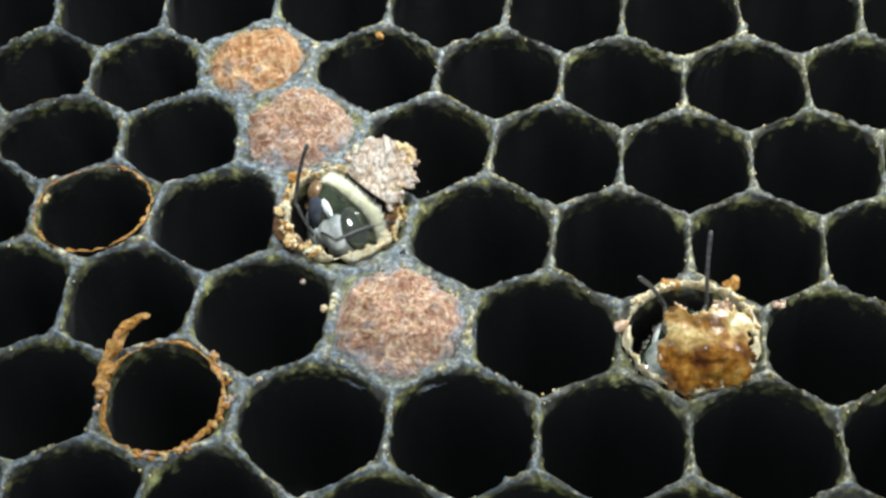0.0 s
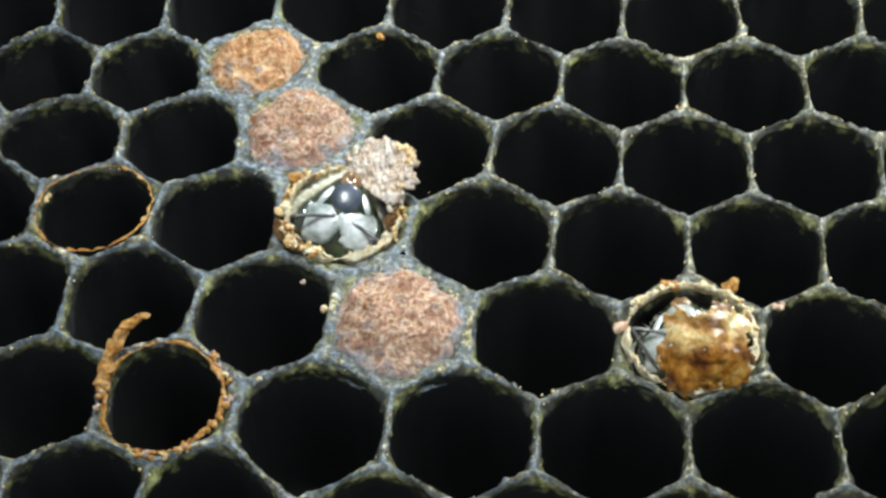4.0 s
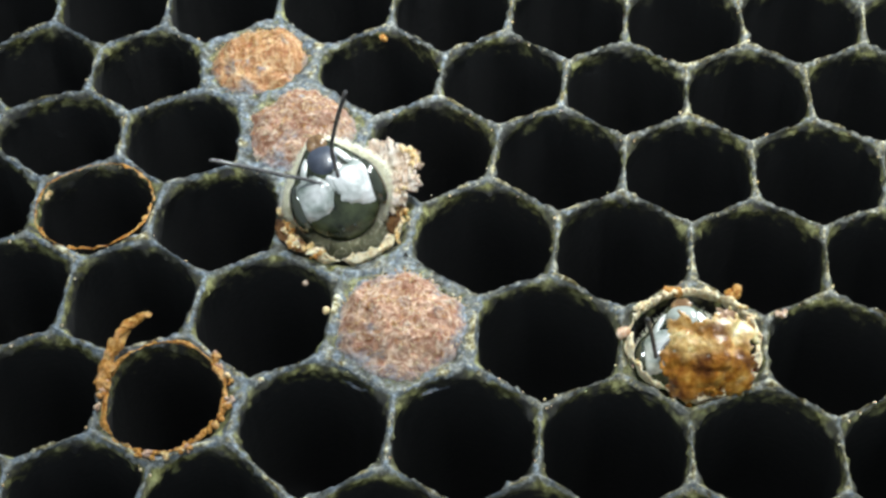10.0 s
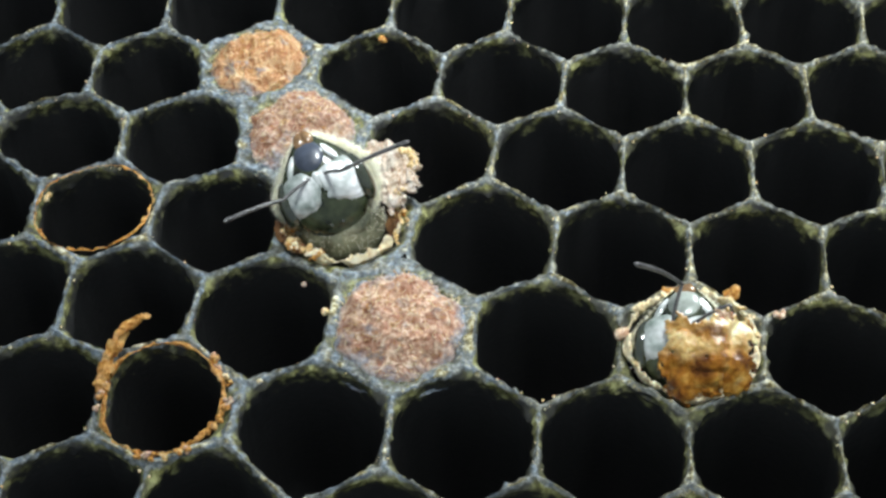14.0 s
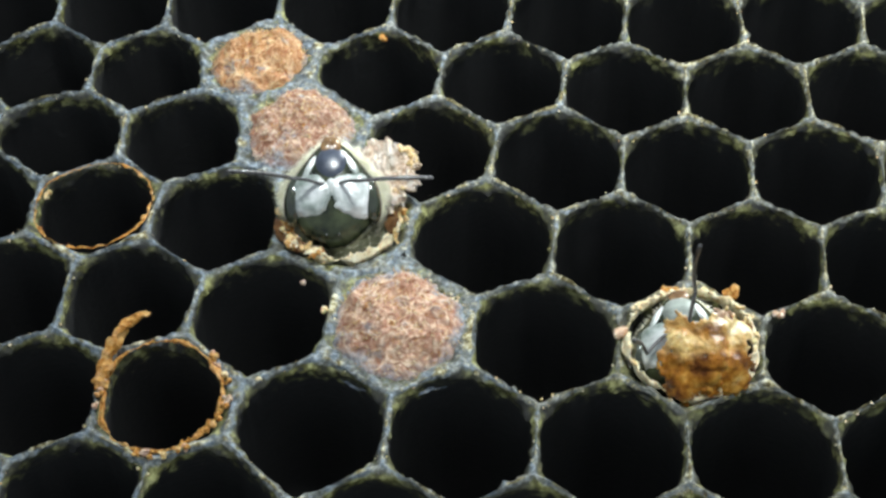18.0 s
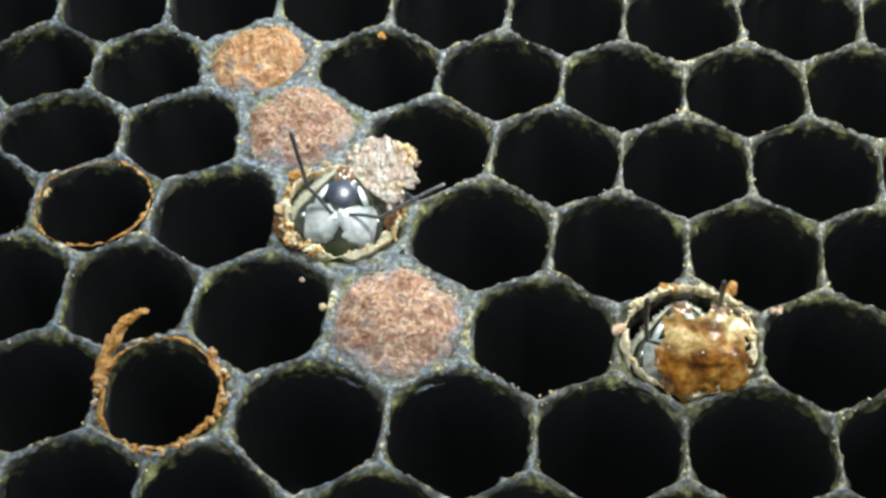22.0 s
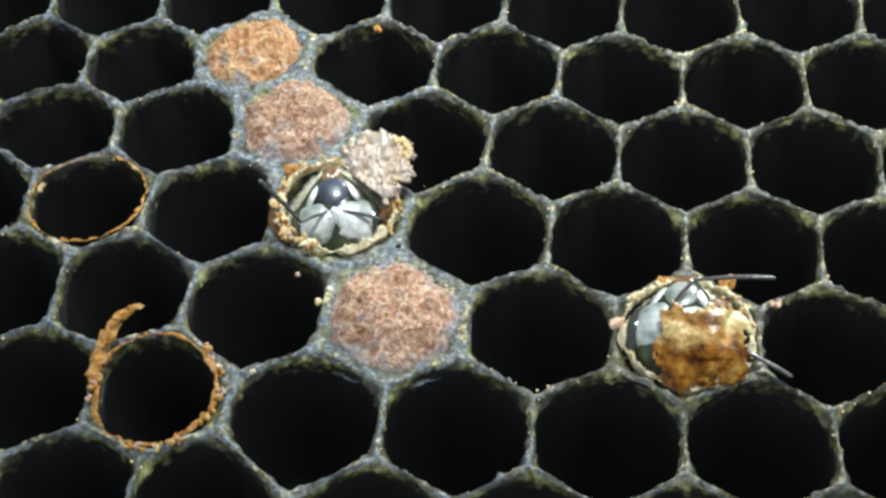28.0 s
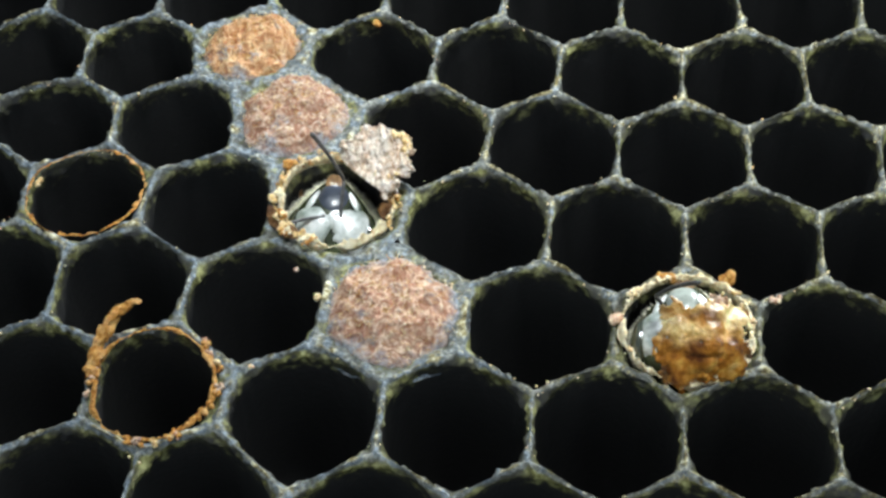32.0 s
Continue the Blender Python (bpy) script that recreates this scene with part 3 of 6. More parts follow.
for i, (label, p, s, mat, spread, count) in enumerate(LOOSE):
    holder = new("wax_crumb")
    holder.location = Vector(p) * MM
    tagged(holder, label, "crumb", "loose wax crumbs")
    for j, one in enumerate(cluster((0, 0, 0), spread, count, s, 40 + i)):
        crumbs("lump", [one], mat, holder, first=j + 1)


def amber_cap(parent):
    """The crumpled half-torn cap that still leans over the lower bee."""
    c = np.array([2.96, -4.80, -0.28])
    turn = np.array(Euler((radians(40), 0, radians(5))).to_matrix())
    n, m = 132, 56
    verts, keep = [], []
    for layer, radius in ((0, 2.46), (1, 2.34)):
        for j in range(m):
            th = 0.02 + 1.50 * j / (m - 1)
            for i in range(n):
                a = 2 * math.pi * i / n
                verts.append((radius * math.sin(th) * math.cos(a), radius * math.sin(th) * math.sin(a) * 0.92, radius * math.cos(th) * 0.95))
    v = np.array(verts)
    k = n * m
    outer = v[:k]
    crumple = 0.46 * np.abs(rough(outer, 1.15, 1, 71)) + 0.17 * np.abs(rough(outer, 0.60, 1, 72)) + 0.06 * rough(outer, 0.20, 2, 73) - 0.14
    d = outer / np.linalg.norm(outer, axis=1)[:, None]
    v[:k] += d * crumple[:, None]
    v[k:] += d * (crumple * 0.8)[:, None]
    # the torn outline: gone towards the bee's face and on one flank
    x, y = outer[:, 0] / 2.3, outer[:, 1] / 2.1
    edge = 0.20 * rough(outer, 0.60, 2, 74) + 0.20 * rough(outer, 0.26, 2, 75)
    there = (x + edge > -0.66) & (y + edge < 0.70 - 0.04 * x) & (x + 0.7 * edge < 0.74) & (y + edge > -0.80)
    faces = []
    for j in range(m - 1):
        for i in range(n):
            q = (j * n + i, j * n + (i + 1) % n, (j + 1) * n + (i + 1) % n, (j + 1) * n + i)
            if all(there[list(q)]):
                faces.append(q)
    used = {}
    for q in faces:
        for a, b in zip(q, q[1:] + q[:1]):
            used[(a, b)] = used.get((a, b), 0) + 1
    walls = [(b, a, k + a, k + b) for (a, b) in used if (b, a) not in used]
    faces = faces + [tuple(k + a for a in reversed(q)) for q in faces] + walls
    return part("torn_cap", mesh_of("torn_cap", v @ turn.T + c, faces), AMBER, parent, "crumpled translucent amber cap torn half open over the bee")


amber_cap(comb)
sheet("cap_shard", (3.25, -4.95, 1.85), (0.85, -0.05, -0.10), (0.05, 0.30, 0.42), (0, 0, 0.1), CAP_PINK,
      "pinkish torn shard on the cap's upper edge", comb, 0.1, 0.12, 0.22, 11, 24)
sheet("cap_scale", (1.85, -6.95, 0.05), (1.95, -0.05, 0.0), (-0.05, 0.50, 0.95), (0, -0.35, 0.15), AMBER,
      "orange-brown overlapping piece at the foot of the torn cap", comb, 0.25, 0.14, 0.30, 6, 48)


def crest_crumbs():
    """Countless tiny straw crumbs on the rims, in one mesh."""
    rnd = random.Random(9)
    lumps = []
    for key in PLAN:
        if key[0] == "far":
            continue
        for _ in range(7):
            a = rnd.uniform(0, 2 * math.pi)
            b, o = mouth(key, np.array([a]))
            s = rnd.random() ** 2
            r = o[0] + (b[0] - o[0]) * rnd.uniform(0, 0.5)
            lumps.append(((PLAN[key][0] + r * math.cos(a), PLAN[key][1] + r * math.sin(a), -0.10 + rnd.uniform(-0.12, 0.05)), 0.018 + 0.048 * s))
    ob = crumbs("crumb_scatter", lumps, PALE, comb, "tiny straw-coloured wax crumbs scattered over the rims")
    tagged(ob, kind="stuff")


crest_crumbs()


# ---- the two bees ----
def ellipsoid(centre, axes, turn=(0, 0, 0), n=48, m=28, shape=None):
    v, f = [], []
    for j in range(m + 1):
        th = math.pi * j / m
        for i in range(n):
            a = 2 * math.pi * i / n
            v.append((math.sin(th) * math.cos(a), math.sin(th) * math.sin(a), math.cos(th)))
    v = np.array(v)
    if shape:
        v = shape(v)
    v = v * np.array(axes)
    v = v @ np.array(Euler([radians(a) for a in turn]).to_matrix()).T + np.array(centre)
    return v, ring_faces(m + 1, n)[::1]


def solid(name, mat, parent, *args, label="", **kw):
    v, f = ellipsoid(*args, **kw)
    return part(name, mesh_of(name, v, [tuple(reversed(q)) for q in f]), mat, parent, label)


def hairs(name, roots, ways, length, mat, parent, label="", width=0.018, seed=0, spread=0.35):
    rnd = random.Random(seed)
    verts, faces = [], []
    for root, way in zip(roots, ways):
        way = Vector(way).normalized()
        way = (way + Vector([rnd.gauss(0, spread) for _ in range(3)])).normalized()
        side = way.orthogonal().normalized()
        up = way.cross(side)
        root = Vector(root)
        ln = length * rnd.uniform(0.6, 1.25)
        droop = Vector([rnd.gauss(0, 0.12) for _ in range(3)]) * ln
        k = len(verts)
        for f, w in ((0, 1), (0.55, 0.8)):
            c = root + way * ln * f + droop * f * f
            for a in (0, 2.09, 4.19):
                verts.append(c + (side * math.cos(a) + up * math.sin(a)) * width * w)
        verts.append(root + way * ln + droop)
        for a in range(3):
            b = (a + 1) % 3
            faces += [(k + a, k + b, k + 3 + b, k + 3 + a), (k + 3 + a, k + 3 + b, k + 6)]
    return part(name, mesh_of(name, np.array([tuple(q) for q in verts]), faces), mat, parent, label)


def skull(v):
    """Heart shape: broad at the crown, narrowing to the jaws (+y)."""
    y = v[:, 1]
    narrow = 1 - 0.50 * np.clip((y + 0.10) / 1.1, 0, 1) ** 1.3
    out = v.copy()
    out[:, 0] *= narrow
    out[:, 1] *= 1 + 0.10 * np.clip(y, 0, 1) + 0.32 * np.clip(-y * 3, 0, 1)
    out[:, 2] *= 1 - 0.15 * np.clip(y, 0, 1)
    return out


def face_shell(head, s):
    """One half of the downy brow, lamp reflection painted in white: a thin shield that follows the skull, faceted and
    uneven.
    """
    n, m = 44, 30
    pts = []
    for k in range(m):
        q = 1 - k / (m - 0.6)
        for i in range(n):
            a = 2 * math.pi * i / n
            # a broad squarish lobe with a soft, uneven outline
            e = 1 + 0.05 * math.sin(3 * a + 1) + 0.04 * math.sin(5 * a + s)
            c, d = math.cos(a), math.sin(a)
            c, d = math.copysign(abs(c) ** 0.72, c), math.copysign(abs(d) ** 0.72, d)
            # narrow at the midline, wide towards the eye
            x = max(0.86 + 0.86 * q * e * c, 0.045)
            y = -0.30 + q * e * d * (0.86 + 0.14 * c) - 0.05 * q * c
            pts.append((x, y, q))
    p = np.array(pts)
    narrow = 1 - 0.50 * np.clip((p[:, 1] / 1.78 + 0.10) / 1.1, 0, 1) ** 1.3
    z = 1.02 * np.sqrt(np.clip(1 - (p[:, 0] / (1.80 * narrow)) ** 2 - (p[:, 1] / np.where(p[:, 1] < 0, 2.35, 1.78)) ** 2, 0.02, 1))
    out = p.copy()
    out[:, 2] = 0
    q = p[:, 2]
    lift = 0.17 * (1 - q ** 3) - 0.05 * q ** 6 + 0.10 * rough(out + 3 * s, 0.75, 2, 81) + 0.03 * rough(out + s, 0.22, 2, 82) + 0.10 * q ** 2 * rough(out - s, 0.17, 2, 83)
    # flatten the lobe a little so that it catches light as one facet
    k = 0.40 * (1 - q ** 2)
    z = z * (1 - k) + k * 0.80 + lift
    v = np.stack([s * p[:, 0], p[:, 1], z], 1)
    faces = ring_faces(m, n) + [tuple((m - 1) * n + i for i in range(n))]
    if s < 0:
        faces = [tuple(reversed(q)) for q in faces]
    return part("brow_plate", mesh_of("brow_plate", v, faces), LIT_FACE, head, "downy brow with the lamp's white reflection in its colour")


def rod(length, r0, r1, bend, n=14, m=26, joints=0):
    """A slender feeler piece along +z with a rounded tip, bending towards +y."""
    pts = []
    for k in range(m + 1):
        s = k / m
        r = r0 + (r1 - r0) * s
        if s > 0.94:
            r *= math.sqrt(max(0.02, 1 - ((s - 0.94) / 0.06) ** 2))
        if joints:
            r *= 1 - 0.10 * (abs(math.sin(math.pi * joints * s)) < 0.35)
        y = bend * math.sin(math.pi * s) * length
        for i in range(n):
            a = 2 * math.pi * i / n
            pts.append((r * math.cos(a), y + r * math.sin(a), s * length))
    faces = ring_faces(m + 1, n) + [tuple(range(n - 1, -1, -1)), tuple(m * n + i for i in range(n))]
    return np.array(pts), faces


def build_bee(place_at, label, seed, down, fur, snout, bite):
    bee = new("honey_bee")
    bee.location = Vector(place_at) * MM
    tagged(bee, label, "bee", "emerging bees")
    got = {"bee": bee}
    v, f = ellipsoid((0, 0, 0), (1.80, 1.78, 1.02), n=72, m=44, shape=skull)
    head = got["head"] = part("head", mesh_of("head", v, [tuple(reversed(q)) for q in f]), SHELL, bee, "dark glossy heart-shaped head with a silvery face")
    for s in (-1, 1):
        solid("compound_eye", EYE, head, (1.44 * s, -0.42, 0.02), (0.46, 1.06, 0.80), (0, 12 * s, 8 * s), label="large dark olive compound eye")
        solid("antenna_socket", HORN, head, (0.36 * s, 0.15, 0.98), (0.13, 0.13, 0.09))
        solid("mandible", AMBER_HORN, head, (0.14 * s, 1.72, 0.26), (0.27 * bite, 0.42 * bite, 0.24 * bite), (-30, 0, 12 * s), label="brown glossy mandible")
    face_shell(head, 1)
    face_shell(head, -1)
    solid("face_ridge", LIT_FACE, head, (0, -0.02, 0.95), (0.20, 0.40, 0.14), (8, 0, 0), label="pale ridge between the feelers")
    solid("clypeus", snout, head, (0, 0.98, 0.62), (0.62, 0.70, 0.25), (-22, 0, 0), label="dark glossy clypeus")
    for s in (-1, 1):
        solid("cheek", LIT_FACE, head, (0.76 * s, 0.88, 0.48), (0.20, 0.62, 0.22), (-18, 20 * s, 24 * s), label="narrow silvery cheek beside the clypeus")
    solid("labrum", AMBER_HORN, head, (0, 1.64, 0.34), (0.40, 0.32, 0.18), (-30, 0, 0), label="brown glossy lip plate")
    for x, y in ((0, -1.62), (-0.24, -1.80), (0.24, -1.80)):
        solid("ocellus", EYE, head, (x, y, 0.66), (0.08, 0.08, 0.06), n=20, m=12)
    # cream down that rings the back of the head
    rnd = random.Random(seed)
    roots, ways = [], []
    for k in range(down):
        a = rnd.uniform(0, 2 * math.pi)
        x, y = math.cos(a), math.sin(a)
        narrow = 1 - 0.50 * max(0, min(1, (y + 0.1) / 1.1)) ** 1.3
        q = rnd.uniform(0.90, 1.06)
        roots.append((1.97 * x * narrow * q, (1.62 + 0.15 * max(y, 0) + 0.55 * max(-y, 0)) * y * q - 0.05, -0.30 - rnd.uniform(0, 0.45)))
        ways.append((x, 0.9 * y, -0.12))
    hairs("head_down", roots, ways, fur, HAIR, head, "cream down round the back of the head", 0.014, seed, 0.25)
    v, f = ellipsoid((0, 0, 0), (1.92, 1.75, 2.05), n=56, m=36)
    thorax = got["thorax"] = part("thorax", mesh_of("thorax", v, [tuple(reversed(q)) for q in f]), CHEST, bee, "pale greenish-cream thorax")
    solid("collar", CHEST, thorax, (0, -0.55, 1.25), (1.45, 0.95, 0.55), (18, 0, 0), label="smooth pale collar plate")
    roots, ways = [], []
    for k in range(900):
        a, z = rnd.uniform(0, 2 * math.pi), rnd.uniform(0.1, 1.0)
        r = math.sqrt(max(0, 1 - z * z))
        roots.append((1.9 * r * math.cos(a), 1.73 * r * math.sin(a), 2.03 * z))
        ways.append((r * math.cos(a), r * math.sin(a), z))
    hairs("thorax_down", roots, ways, 0.18, HAIR, thorax, "short cream thorax down", 0.008, seed + 2, 0.5)
    for name in ("left", "right"):
        v, f = rod(1.5, 0.068, 0.076, 0.03)
        scape = got[name + "_scape"] = part("antenna", mesh_of("antenna", v, f), HORN, bee, "thin black elbowed antenna")
        v, f = rod(2.9, 0.074, 0.094, 0.045, joints=10, m=60)
        got[name + "_flagellum"] = part("flagellum", mesh_of("flagellum", v, f), HORN, scape)
    return got


def build_foreleg(bee):
    """A slender bent foreleg that the upper bee lays over the rim."""
    leg = part("foreleg", mesh_of("foreleg", *rod(1.3, 0.13, 0.10, 0.05)), AMBER_HORN, bee, "slender pale brown foreleg")
    v, f = rod(1.0, 0.08, 0.05, -0.05, joints=4, m=36)
    v = v @ np.array(Euler((radians(-48), 0, 0)).to_matrix()).T + np.array((0, 0, 1.26))
    part("tarsus", mesh_of("tarsus", v, f), AMBER_HORN, leg)
    return leg


def cap_fibres(key, mat, count, height, sink, tight, seed):
    """Short matted fibres lying on a brood cap."""
    rnd = random.Random(seed)
    c = PLAN[key]
    roots, ways = [], []
    for k in range(count):
        a, q = rnd.uniform(0, 2 * math.pi), math.sqrt(rnd.random())
        r = mouth(key, np.array([a]))[1][0] * q * tight
        x, y = c[0] + r * math.cos(a), c[1] + r * math.sin(a)
        f = np.array([[x, y, 0.0]])
        z = -sink + height * (1 - q ** 2.8) + cap_relief(f)[0]
        b = rnd.uniform(0, 2 * math.pi)
        roots.append((x, y, z - 0.01))
        ways.append((math.cos(b), math.sin(b), 0.18))
    return hairs("cap_fibres", roots, ways, 0.30, mat, comb, "short matted wax fibres on the cap", 0.016, seed, 0.12)


for key, mats, height, tight in ((("E", 2), (PALE, TORN), 1.15, 1.10), (("C", 2), (PALE, TORN), 1.0, 1.12), (("B", 2), (GOLD, TORN), 1.05, 1.10)):
    for i, mat in enumerate(mats):
        tagged(cap_fibres(key, mat, 420, height, 0.38, tight, 90 + i + 7 * len(key[0]) + ord(key[0])), kind="stuff")


CLYPEUS = cuticle("blue_black_clypeus", (0.010, 0.013, 0.022), (0.055, 0.066, 0.095), 0.34, 0.4, 900, 1.0, 0.5, 0.0, 0.14)
# lower bee's clypeus: lightened grey, its lamp highlight put into the colour
LIT_SNOUT = cuticle("highlit_clypeus", (0.05, 0.06, 0.05), (0.34, 0.37, 0.33), 0.3, 0.6, 900, 0.8, 0.6, 0.0, 0.2)
upper = build_bee((PLAN[BEE_CELL][0], PLAN[BEE_CELL][1], -9.0), "young honey bee with a silvery head emerging from its torn cell", 3, 7500, 0.34, CLYPEUS, 1.0)
upper["foreleg"] = build_foreleg(upper["bee"])
lower = build_bee((PLAN[LOW_BEE_CELL][0], PLAN[LOW_BEE_CELL][1], -9.0), "young honey bee pushing out under a torn amber cap", 4, 4000, 0.26, LIT_SNOUT, 0.7)


# ---- what moves ----
def motions():
    # upper bee: head, body and feelers
    walk(upper["head"], [
        (0, pose(-0.00002, -0.00010, 0.00819, 75.5, -46.4, -33.5)),
        (1, pose(-0.00002, -0.00009, 0.00825, 45.2, -25.0, -7.0)),
        (2, pose(0.00008, -0.00007, 0.00842, 37.9, 15.0, -10.8)),
        (3, pose(0.00008, -0.00006, 0.00848, 38.5, 20.2, -9.2)),
        (3.5, pose(0.00007, -0.00006, 0.00848, 39.0, 18.9, -7.5)),
        (5.5, pose(0.00006, -0.00004, 0.00864, 40.5, 1.5, 5.0)),
        (6, pose(0.00009, -0.00003, 0.00875, 40.4, 1.5, 5.0)),
        (6.5, pose(0.00002, -0.00003, 0.00874, 40.4, -1.1, 8.0)),
        (7, pose(-0.00006, -0.00003, 0.00878, 39.8, -7.6, 15.7)),
        (7.5, pose(-0.00002, -0.00002, 0.00887, 40.3, -3.9, 11.1)),
        (8, pose(0.00005, 0.00001, 0.00912, 40.4, -0.7, 7.3)),
        (8.5, pose(-0.00001, 0.00004, 0.00932, 40.2, -4.0, 11.1)),
        (9, pose(0.00013, 0.00012, 0.01000, 40.4, -1.5, 8.0)),
        (9.5, pose(0.00072, 0.00017, 0.01044, 32.6, 4.2, 10.5)),
        (10, pose(-0.00021, 0.00018, 0.01047, 38.7, -13.0, 22.1)),
        (10.5, pose(-0.00006, 0.00018, 0.01053, 35.8, -20.3, 32.0)),
        (11, pose(-0.00030, 0.00019, 0.01057, 40.3, 3.8, 2.0)),
        (11.5, pose(-0.00073, 0.00019, 0.01055, 40.2, -10.9, 13.2)),
        (12, pose(-0.00035, 0.00019, 0.01058, 44.4, 0.6, 5.8)),
        (12.5, pose(-0.00024, 0.00020, 0.01069, 35.6, -9.1, 17.3)),
        (13, pose(-0.00042, 0.00020, 0.01068, 42.6, 9.0, -4.1)),
        (13.5, pose(-0.00047, 0.00021, 0.01072, 44.2, -4.6, 12.0)),
        (14, pose(-0.00061, 0.00021, 0.01072, 39.0, -17.2, 21.1)),
        (14.5, pose(-0.00039, 0.00020, 0.01071, 36.4, -10.3, 18.9)),
        (16.5, pose(-0.00044, 0.00018, 0.01050, 35.5, -2.0, 9.0)),
        (17, pose(-0.00049, 0.00018, 0.01052, 40.1, -6.5, 14.4)),
        (17.5, pose(-0.00020, 0.00017, 0.01039, 37.3, -4.6, 12.1)),
        (18, pose(-0.00018, 0.00015, 0.01022, 38.5, -0.0, 6.8)),
        (18.5, pose(0.00014, 0.00011, 0.00994, 43.5, 1.2, 5.3)),
        (19, pose(0.00013, 0.00008, 0.00964, 44.5, 1.3, 5.3)),
        (19.5, pose(0.00017, 0.00007, 0.00958, 44.5, -0.6, 7.6)),
        (20, pose(0.00017, 0.00006, 0.00951, 44.5, 0.7, 6.1)),
        (20.5, pose(0.00017, 0.00005, 0.00938, 44.5, 0.7, 6.1)),
        (21, pose(0.00012, 0.00002, 0.00918, 42.5, -1.2, 8.4)),
        (21.5, pose(0.00003, -0.00002, 0.00885, 40.5, -2.5, 9.9)),
        (22, pose(0.00014, -0.00005, 0.00861, 40.4, 4.0, 2.3)),
        (22.5, pose(0.00022, -0.00007, 0.00845, 36.4, 4.0, 2.3)),
        (23, pose(0.00018, -0.00007, 0.00841, 36.4, 3.3, 3.1)),
        (23.5, pose(0.00018, -0.00007, 0.00839, 36.5, 1.3, 5.4)),
        (24, pose(0.00011, -0.00009, 0.00821, 32.5, 0.1, 6.9)),
        (24.5, pose(0.00010, -0.00010, 0.00816, 32.5, 0.1, 6.8)),
        (25, pose(0.00008, -0.00008, 0.00830, 37.4, -2.4, 9.9)),
        (25.5, pose(0.00007, -0.00009, 0.00829, 37.5, 0.1, 6.8)),
        (27.5, pose(0.00010, -0.00009, 0.00824, 37.3, 0.4, 6.7)),
        (28, pose(0.00008, -0.00008, 0.00832, 37.3, -2.3, 9.8)),
        (28.5, pose(0.00009, -0.00007, 0.00841, 32.4, -25.4, 41.2)),
        (29, pose(0.00006, -0.00009, 0.00827, 36.7, -7.4, 16.0)),
        (29.5, pose(0.00000, -0.00012, 0.00799, 35.3, -1.0, 8.4)),
        (30, pose(-0.00007, -0.00015, 0.00776, 32.4, 9.2, 5.5)),
        (30.5, pose(-0.00007, -0.00015, 0.00775, 32.4, 10.5, 3.9)),
        (31, pose(-0.00006, -0.00015, 0.00778, 32.3, 4.9, 7.4)),
        (31.5, pose(-0.00008, -0.00016, 0.00765, 30.2, 1.5, 5.3)),
        (32, pose(-0.00007, -0.00017, 0.00762, 30.0, 4.0, 2.2)),
    ])
